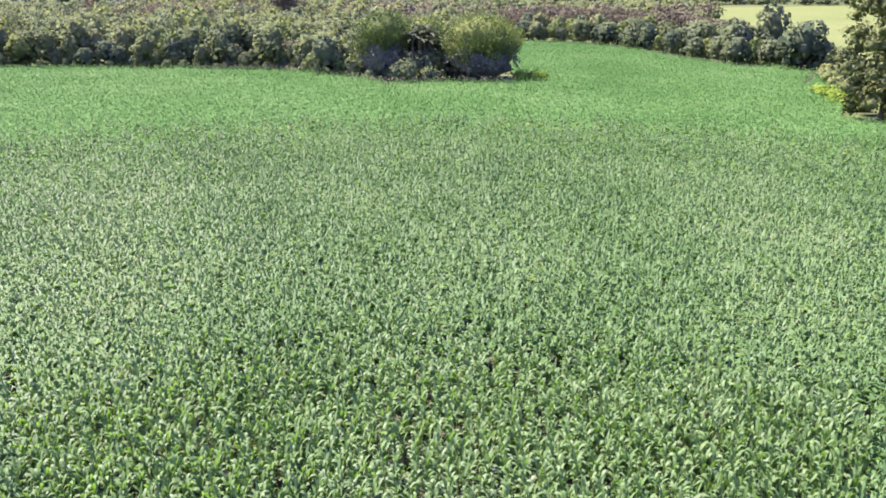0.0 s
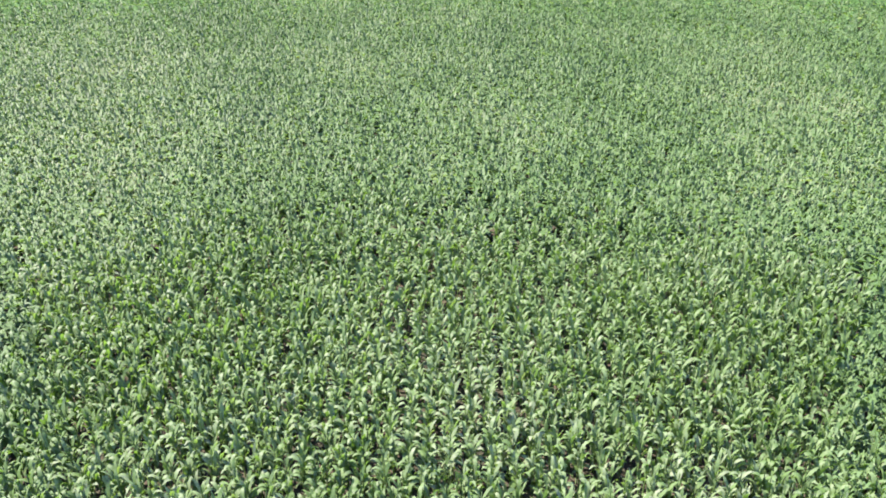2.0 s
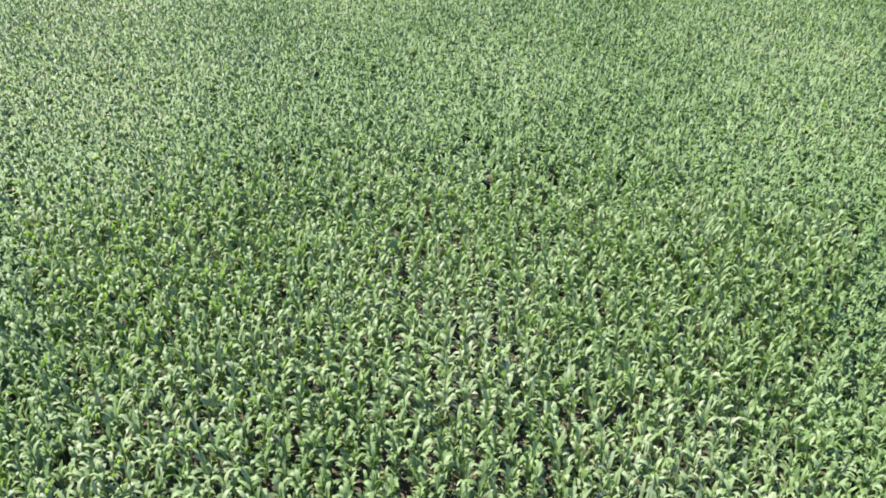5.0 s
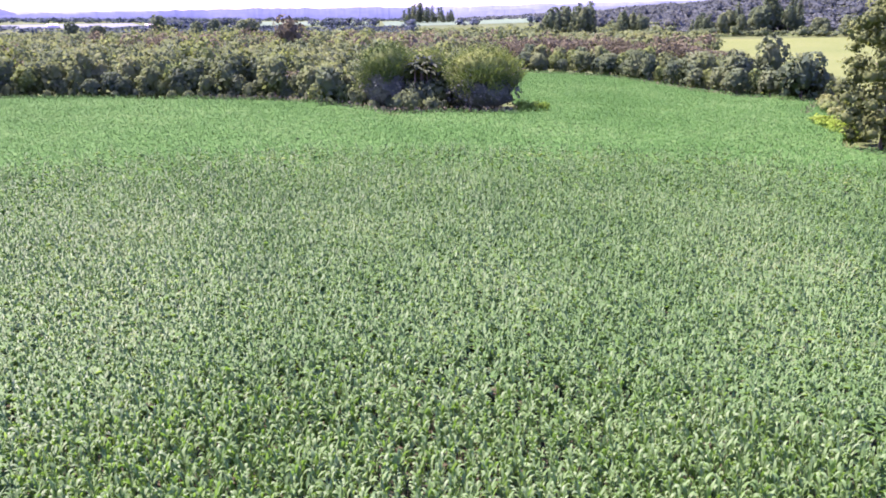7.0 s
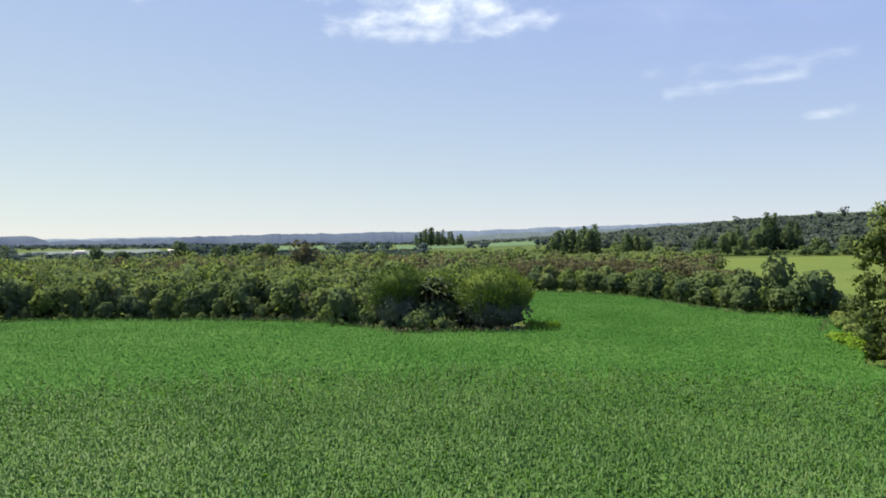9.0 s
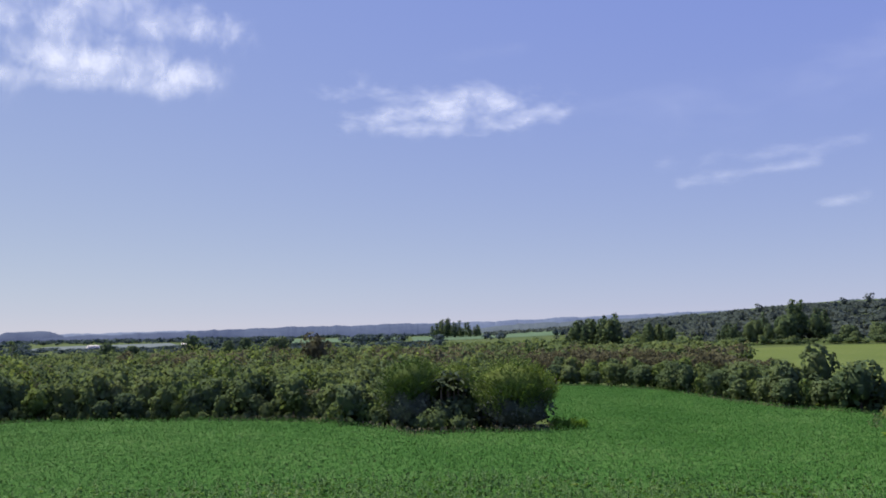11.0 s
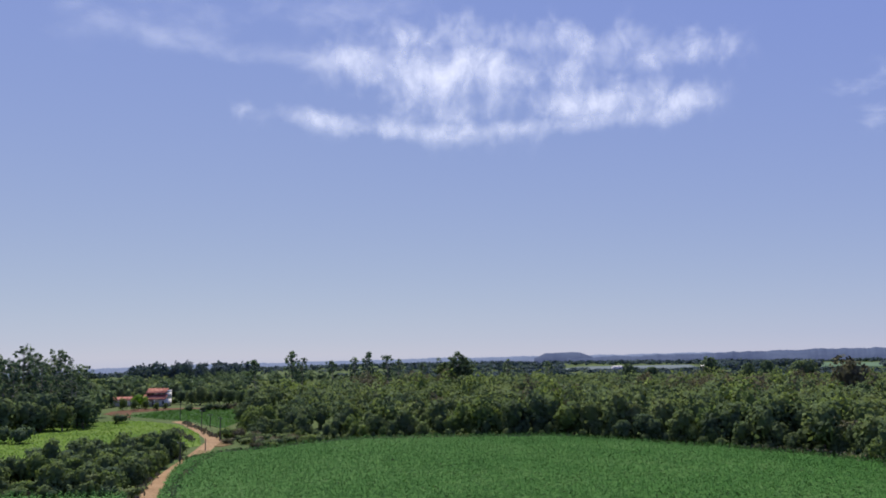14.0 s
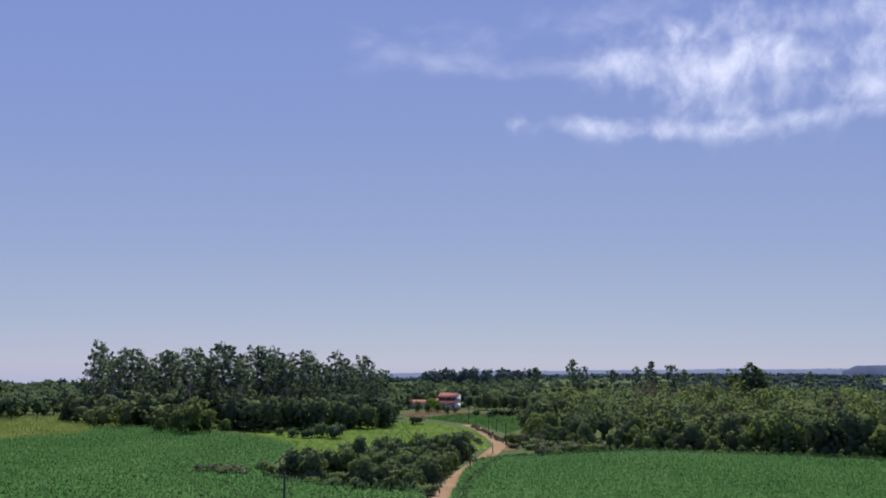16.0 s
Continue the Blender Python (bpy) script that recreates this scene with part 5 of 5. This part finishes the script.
    for i, (x, y) in enumerate(along([(-126, 89), (-138, 98.5), (-152, 111), (-163, 121)], 1.9, rng, 0.6)):
        lone_tree("thicket_tree", x - 0.6, y - 1.0, (B_TREES + L_TREES)[i % 7], rng.uniform(0.26, 0.5), "bushy young tree overhanging the dirt road", rng.uniform(0, 360))
    # bushes in the meadow
    for az, d, s in ((69.6, 238, 1.0), (68.6, 240, 1.4), (70.6, 242, 0.9), (67.6, 236, 1.5), (71.5, 250, 0.8), (61.8, 290, 1.2)):
        x, y = polar(az, d, 17)
        shrub(x, y, s, int(az * 10), (DARKLEAF, FOREST)[int(d) % 2], "dark green bush standing in the meadow", 2.2, 3.2, 240, 0.4, az * 90)
    for i in range(16):
        x, y = polar(rng.uniform(74.2, 77.4), rng.uniform(164, 169), 17)
        shrub(x, y, rng.uniform(0.6, 1.0), 340 + i, (DRY, DARKLEAF)[i % 2], "dry scrub in a gap of the maize", 1.6, 2.2, 120, 0.4, i * 50)


def grass(name, edge, n, size, material, label, seed):
    """Tufts of blades standing over a patch of ground."""
    rng = np.random.default_rng(seed)
    e = np.array(edge, float)
    p = rng.uniform(e.min(0), e.max(0), (n, 2))
    p = p[inside(edge, p[:, 0], p[:, 1])]
    pts = np.column_stack([p, 0.08 + size * rng.uniform(0.15, 0.4, len(p))])
    nrm = rng.normal(size=pts.shape) * (1, 1, 0.5) + (0, 0, 0.25)
    nrm /= np.linalg.norm(nrm, axis=1, keepdims=True)
    tagged(new(name, Heap().add(*cards(pts, nrm, size, rng, 1.5)).mesh(name, material)), label, "grass", kind="stuff")


grass("meadow_grass", MEADOW_EDGE, 16000, 0.27, GRASSLEAF, "short bright green grass of the meadow", 71)
grass("young_plants", YOUNG_EDGE, 8000, 0.36, YOUNGLEAF, "fresh green rows of the young crop", 72)


grove()
rng = np.random.default_rng(73)
edge_scrub = [(-152, 127), (-148.5, 150), (-158, 150), (-172, 146), (-190, 152), (-183, 145), (-170, 142), (-160, 137)]
pts = np.column_stack([rng.uniform(-190, -148, 90), rng.uniform(127, 153, 90)])
for i, (x, y) in enumerate(pts[inside(edge_scrub, pts[:, 0], pts[:, 1])]):
    shrub(x, y, rng.uniform(0.8, 1.35), 600 + i, (FOREST, LIGHTLEAF, DRYGRASS, FOREST, DRY)[i % 5], "dense scrub at the foot of the woods by the road", 2.0, 2.4, 150, 0.45, i * 47)
for i, (x, y, s) in enumerate(((-171, 138, 0.9), (-166, 140, 1.0), (-161, 141, 0.8), (-172, 143, 0.9), (-156, 140, 0.9), (-152, 133, 0.7))):
    shrub(x, y, s, 360 + i, (DRYGRASS, FOREST)[i % 2], "dry grass and low bushes at the bend of the road", 2.0, 1.8, 180, 0.4, i * 40)


# ---- the house ----
def solid(*boxes):
    h = Heap()
    for c, s in boxes:
        h.add(*box(c, s))
    return h


def gable(w, l, rise, base, over, thick=0.18):
    """Two roof slopes along x, with tile rows as low ribs."""
    h = Heap()
    hw, hl = w / 2 + over, l / 2 + over
    for sgn in (-1, 1):
        a, b = np.array([0, 0, base + rise]), np.array([0, sgn * hw, base - over * rise / (w / 2)])
        v = []
        for x in (-hl, hl):
            for p in (a, b):
                v += [p + (x, 0, 0), p + (x, 0, thick)]
        h.add(v, [(1, 3, 7, 5), (0, 4, 6, 2), (2, 6, 7, 3), (0, 2, 3, 1), (4, 5, 7, 6), (0, 1, 5, 4)])
        n = int(2 * hl / 0.45)
        for i in range(n):
            x = -hl + (i + 0.5) * 2 * hl / n
            h.add(*tube([a + (x, 0, thick + 0.02), b + (x, 0, thick + 0.02)], [0.09, 0.09], 4))
    return h


def window(parent, x, z, y, w, h):
    f = part("window", solid(((x, y, z + h / 2 + 0.05), (w + 0.2, 0.12, 0.1)), ((x, y, z - h / 2 - 0.05), (w + 0.2, 0.16, 0.1)), ((x - w / 2 - 0.05, y, z), (0.1, 0.12, h)),
                             ((x + w / 2 + 0.05, y, z), (0.1, 0.12, h)), ((x, y, z), (0.06, 0.1, h))).mesh("window", WHITE), parent)
    part("pane", solid(((x - w / 4, y + 0.03, z), (w / 2 - 0.06, 0.03, h)), ((x + w / 4, y + 0.03, z), (w / 2 - 0.06, 0.03, h))).mesh("pane", DARKGLASS), f)


def house():
    e = new("house")
    e.matrix_world = pose(-331, 213, 0, 0, 0, 40)
    # the front looks along -y, towards the field
    part("wall", solid(((0, 0, 1.6), (9.6, 7.6, 3.2)), ((0.8, 0.6, 4.7), (8.0, 6.4, 3.0))).mesh("wall", PLASTER), e)
    r = gable(6.4, 8.0, 1.7, 6.2, 0.6)
    part("roof", r.mesh("roof", ROOFTILE), e, "red clay tile roof")
    g = solid(((-3.3, 0.6, 6.75), (0.2, 5.4, 0.9)), ((4.9, 0.6, 6.7), (0.2, 5.4, 0.9)))
    part("gable_wall", g.mesh("gable_wall", PLASTER), e)
    porch = Heap()
    a, b = np.array([0, -2.62, 5.25]), np.array([0, -6.4, 3.2])
    v = []
    for x in (-5.6, 5.3):
        for p in (a, b):
            v += [p + (x, 0, 0), p + (x, 0, 0.16)]
    porch.add(v, [(1, 3, 7, 5), (0, 4, 6, 2), (2, 6, 7, 3), (0, 2, 3, 1), (4, 5, 7, 6), (0, 1, 5, 4)])
    for i in range(24):
        x = -5.4 + i * 0.46
        porch.add(*tube([a + (x, 0, 0.18), b + (x, 0, 0.18)], [0.09, 0.09], 4))
    part("porch_roof", porch.mesh("porch_roof", ROOFTILE), e, "lower red tile roof over the porch")
    for x in (-5.3, -2.5, 0.3, 3.0, 5.0):
        part("post", solid(((x, -6.1, 1.6), (0.25, 0.25, 3.2))).mesh("post", WHITE), e)
    for x in (-1.6, 1.2, 3.8):
        window(e, x, 5.75, -2.64, 1.2, 0.62)
    window(e, 3.9, 1.7, -3.84, 1.4, 1.3)
    for y in (-1.2, 1.6):
        f = part("window", solid(((4.82, y, 4.8), (0.1, 1.4, 1.3))).mesh("window", WHITE), e)
        part("pane", solid(((4.88, y, 4.8), (0.04, 1.1, 1.0))).mesh("pane", DARKGLASS), f)
    d = part("door", solid(((-1.0, -3.85, 1.05), (1.0, 0.1, 2.1))).mesh("door", BARK), e)
    part("door_handle", solid(((-0.65, -3.93, 1.05), (0.12, 0.06, 0.04))).mesh("door_handle", WHITE), d)
    return tagged(e, "two-storey pale farmhouse with red tile roofs among trees", "house")


house()


def shed(x, y, turn, w, l, h, label, roof):
    e = new("shed")
    e.matrix_world = pose(x, y, 0, 0, 0, turn)
    part("wall", solid(((0, 0, h / 2), (l, w, h))).mesh("wall", PLASTER), e)
    part("roof", gable(w, l, 1.1, h, 0.5).mesh("roof", roof), e)
    part("door", solid(((l * 0.2, -w / 2 - 0.04, 1.05), (1.2, 0.08, 2.1))).mesh("door", BARK), e)
    return tagged(e, label, "shed")


shed(-346, 203, 55, 6, 9, 3.0, "low outbuilding with an orange tile roof beside the house", ROOFTILE)
shed(*polar(57.6, 560, 17), 30, 7, 12, 4.5, "pale farm building among distant trees", WHITE)
shed(*polar(26.3, 1040), 60, 7, 13, 3.4, "pale farm shed far off beyond the woods", PLASTER)
shed(*polar(20.4, 1030), 20, 6, 10, 3.4, "pale farm shed far off beyond the woods", PLASTER)


def house_garden():
    rng = np.random.default_rng(99)
    lone_tree("garden_tree", *polar(60.6, 372, 17), shrub_pair(YELLOWISH), 1.0, "yellow-green rounded tree beside the house", 20)
    for az, d, s, k in ((57.9, 392, 0.75, 0), (57.2, 384, 0.7, 1), (56.6, 380, 0.85, 2), (56.0, 384, 0.7, 0), (55.3, 376, 0.8, 1), (54.6, 370, 0.7, 2), (53.8, 366, 0.75, 1), (58.3, 410, 0.9, 2), (59.6, 420, 0.85, 1),
                        (60.6, 415, 0.9, 0), (61.8, 400, 0.8, 2), (62.5, 385, 0.75, 1), (52.8, 355, 0.7, 0), (63.1, 380, 0.8, 0), (61.4, 425, 1.0, 1)):
        lone_tree("garden_tree", *polar(az, d, 17), (D_TREES + B_TREES)[k + (2 if d < 380 else 0)], s, "leafy dark tree in the garden of the house", az * 77)
    for az, d, s in ((60.9, 356, 0.5), (60.2, 360, 0.45), (59.5, 352, 0.36), (61.6, 362, 0.55), (58.9, 358, 0.3)):
        lone_tree("garden_tree", *polar(az, d, 17), L_TREES[int(d) % 2], s, "light green tree in front of the outbuilding", az * 91)
    for i in range(12):
        az = rng.uniform(52.5, 57.5)
        x, y = polar(az, rng.uniform(330, 350), 17)
        shrub(x, y, rng.uniform(0.8, 1.3), 400 + i, (PALE, FOREST, DRY)[i % 3], "pale garden bush near the house", 1.8, 2.6, 120, 0.5)


def shrub_pair(material):
    t = Heap().add(*tube([(0, 0, 0), (0.1, 0, 1.5), (0.1, 0.1, 3.2)], [0.2, 0.16, 0.1], 6))
    rng = np.random.default_rng(7)
    c = Heap()
    lob = [((math.cos(i * 1.05) * 2.0, math.sin(i * 1.05) * 2.0, 3.2 + 0.6 * (i % 2)), (1.7, 1.7, 1.5)) for i in range(6)] + [((0, 0, 4.4), (2.0, 2.0, 1.6))]
    lobes_crown(c, lob, 420, 0.7, rng, 0.36)
    return t.mesh("trunk", BARK, True), c.mesh("crown", material)


house_garden()


# ---- poles ----
def pole(x, y, tall, r, label, arm=True, lean=0.0):
    e = new("utility_pole")
    e.matrix_world = pose(x, y, 0, lean, lean * 0.6, 40)
    part("post", Heap().add(*tube([(0, 0, -0.3), (0, 0, tall * 0.5), (0, 0, tall)], [r, r * 0.88, r * 0.72], 8)).add(*tube([(0, 0, tall), (0, 0, tall + 0.02)], [r * 0.72, 0.01], 8)).mesh("post", POLE, True), e)
    if arm:
        part("crossarm", solid(((0, 0, tall - 0.35), (1.3, 0.11, 0.12))).mesh("crossarm", POLE), e)
        for k in (-0.55, 0.0, 0.55):
            part("insulator", Heap().add(*tube([(k, 0, tall - 0.29), (k, 0, tall - 0.2), (k, 0, tall - 0.1)], [0.05, 0.06, 0.02], 6)).mesh("insulator", WHITE), e)
    return tagged(e, label, "pole")


pole(-109.3, 54.5, 6.6, 0.2, "weathered wooden pole standing in the maize", False)
pole(-140.7, 105.5, 5.4, 0.13, "slender utility pole beside the dirt road")
pole(-177.7, 140.4, 6.2, 0.15, "weathered utility pole at the bend of the road")
pole(-203.0, 151.5, 6.6, 0.14, "weathered utility pole beside the dirt road")
pole(-248.0, 172.5, 6.5, 0.14, "weathered utility pole by the young crop")
pole(-214.9, 162.5, 4.2, 0.14, "weathered utility pole by the young crop")
pole(-163.0, 126.2, 2.8, 0.12, "short wooden post beside the dirt road", False)


# ---- clouds ----
def cloud_mat(name, seed, scale, ragged, stretch):
    """Cloud of varying thickness: the sheet's own thickness, torn by fine fibres."""
    m, n, l, p, out = mat(name)
    tc = n.new("ShaderNodeTexCoord")
    mp = n.new("ShaderNodeMapping")
    mp.inputs["Scale"].default_value = stretch
    mp.inputs["Location"].default_value = (seed, seed * 0.7, seed * 0.3)
    l.new(tc.outputs["UV"], mp.inputs["Vector"])
    a = noise_of(n, l, scale, 9.0, mp.outputs[0], 0.57)
    a.node.inputs["Distortion"].default_value = 0.25
    thick = n.new("ShaderNodeAttribute")
    thick.attribute_name = "thickness"
    v = math_of(n, l, "MULTIPLY_ADD", a, ragged)
    v.node.inputs[2].default_value = -0.5 * ragged
    v = math_of(n, l, "ADD", v, thick.outputs["Fac"])
    r = n.new("ShaderNodeMapRange")
    r.interpolation_type = "SMOOTHSTEP"
    r.inputs["From Min"].default_value, r.inputs["From Max"].default_value = 0.08, 1.72
    l.new(v, r.inputs["Value"])
    # no cloud at all where the sheet has run out
    rim = n.new("ShaderNodeMapRange")
    rim.inputs["From Max"].default_value = 0.22
    l.new(thick.outputs["Fac"], rim.inputs["Value"])
    tr = n.new("ShaderNodeBsdfTransparent")
    tl = n.new("ShaderNodeBsdfTranslucent")
    tl.inputs["Color"].default_value = (0.93, 0.93, 0.95, 1)
    df = n.new("ShaderNodeBsdfDiffuse")
    df.inputs["Color"].default_value = (0.9, 0.9, 0.92, 1)
    ad = n.new("ShaderNodeMixShader")
    ad.inputs[0].default_value = 0.3
    l.new(tl.outputs[0], ad.inputs[1])
    l.new(df.outputs[0], ad.inputs[2])
    mx = n.new("ShaderNodeMixShader")
    l.new(math_of(n, l, "MULTIPLY", r.outputs[0], rim.outputs[0]), mx.inputs[0])
    l.new(tr.outputs[0], mx.inputs[1])
    l.new(ad.outputs[0], mx.inputs[2])
    l.new(mx.outputs[0], out.inputs["Surface"])
    return m


def cloud(alt, strokes, material, label, seed, step=0.3):
    """A thin sheet of cloud at one height. Strokes: lines of (degrees to the left of +y, degrees up), half width and thickness."""
    every = np.array([p for line, w, t in strokes for p in line])
    pad = 2.4 * max(w for _, w, _ in strokes)
    az = np.arange(every[:, 0].min() - pad * 1.3, every[:, 0].max() + pad * 1.3, step)
    el = np.arange(every[:, 1].min() - pad, every[:, 1].max() + pad, step * 0.7)
    A, E = np.meshgrid(az, el, indexing="ij")
    thick = np.zeros(A.shape)
    for line, w, t in strokes:
        near = np.full(A.shape, 99.0)
        for (a0, e0), (a1, e1) in zip(line, line[1:] or line):
            da, de = a1 - a0, e1 - e0
            u = np.clip(((A - a0) * da + (E - e0) * de) / (da * da + de * de + 1e-9), 0, 1)
            near = np.minimum(near, np.hypot((A - a0 - u * da) * 0.75, E - e0 - u * de))
        thick = np.maximum(thick, t * np.exp(-(near / w) ** 2)) + 0.25 * np.minimum(thick, t * np.exp(-(near / w) ** 2))
    d = alt / np.tan(np.radians(E))
    x, y = -d * np.sin(np.radians(A)), 17 + d * np.cos(np.radians(A))
    z = alt + EYE_Z + 8 * np.sin(x * 0.006 + seed) * np.sin(y * 0.005)
    n, k = A.shape
    i = np.arange(n * k).reshape(n, k)
    f = np.stack([i[:-1, :-1], i[1:, :-1], i[1:, 1:], i[:-1, 1:]], -1).reshape(-1, 4)
    f = f[(thick.ravel()[f] > 0.02).any(1)]
    me = quads("cloud", np.stack([x, y, z], -1).reshape(-1, 3), f, material, True)
    me.attributes.new("thickness", "FLOAT", "POINT").data.foreach_set("value", thick.ravel().astype(np.float32))
    me.uv_layers.new(name="UVMap").data.foreach_set("uv", np.stack([A, E], -1).reshape(-1, 2)[f.ravel()].astype(np.float32).ravel())
    return tagged(new("cloud", me), label, "cloud", kind="structure")


cloud(1000, [([(46, 21.6), (40, 20.6), (36, 21.0)], 2.1, 0.72), ([(40.5, 20.4), (38, 20.5)], 1.3, 0.45), ([(44, 23.2), (36, 23.6), (30, 22.6), (25, 22.2)], 1.5, 0.5),
             ([(34, 20.6), (28, 20.2), (24, 21.0), (18.5, 21.2)], 1.6, 0.5), ([(31, 18.2), (27, 18.0), (23, 18.4)], 1.3, 0.62), ([(21.6, 17.6), (19.8, 17.8)], 1.1, 0.75),
             ([(54, 17.6), (50.5, 17.4), (48, 16.9)], 0.8, 0.4), ([(49, 17.3), (43, 16.6), (38, 16.2), (32, 16.6), (26, 17.0), (21, 16.9)], 0.9, 0.6), ([(40, 18.2), (30, 18.4)], 2.4, 0.36)],
      cloud_mat("cloud_wisps", 2.0, 0.5, 1.7, (0.95, 0.75, 1.0)), "broad wispy white cloud with a flat lower edge", 1)
cloud(1060, [([(66, 23.0), (61.5, 22.4), (55.3, 21.7), (49, 21.5), (44, 21.2)], 1.0, 0.34), ([(66, 22.6), (58, 24.0), (50, 24.6), (42, 24.8)], 1.9, 0.26)],
      cloud_mat("cloud_streak", 21.0, 0.4, 1.0, (0.7, 1.3, 1.0)), "thin streak of cloud drawn out sideways", 6)
cloud(900, [([(7.5, 15.3), (4.5, 15.7), (1, 15.6)], 0.9, 0.5), ([(2.5, 16.3), (-0.6, 16.9), (-3.4, 15.9)], 1.0, 0.55), ([(10.5, 17.1), (8.5, 17.5), (6, 17.0)], 0.9, 0.34), ([(9, 14.9), (3, 14.8), (-3, 14.7), (-7, 15.3)], 0.9, 0.36),
            ([(5, 16.5), (-6, 16.1)], 1.5, 0.28)], cloud_mat("cloud_small", 5.0, 0.7, 1.3, (0.7, 1.3, 1.0)), "small soft white cloud", 2)
cloud(620, [([(-15.5, 9.9), (-19, 10.1), (-22, 10.2), (-24, 10.7)], 0.6, 0.4), ([(-14, 11.2), (-20, 11.4), (-27, 11.8)], 0.7, 0.24)],
      cloud_mat("cloud_thin", 9.0, 0.6, 0.9, (0.6, 1.6, 1.0)), "thin faint white cloud", 3)
cloud(520, [([(-24.4, 7.7), (-27, 8.0)], 0.42, 0.4)], cloud_mat("cloud_scrap", 12.0, 0.7, 0.8, (0.6, 1.6, 1.0)), "thin scrap of white cloud", 4)
cloud(1000, [([(-10, 15.0), (-20, 15.2), (-30, 17.5), (-42, 18)], 2.4, 0.24), ([(-4, 20.0), (2, 19.8)], 1.0, 0.2)], cloud_mat("cloud_veil", 17.0, 0.3, 0.7, (0.5, 1.2, 1.0)), "faint veil of high cloud", 5)
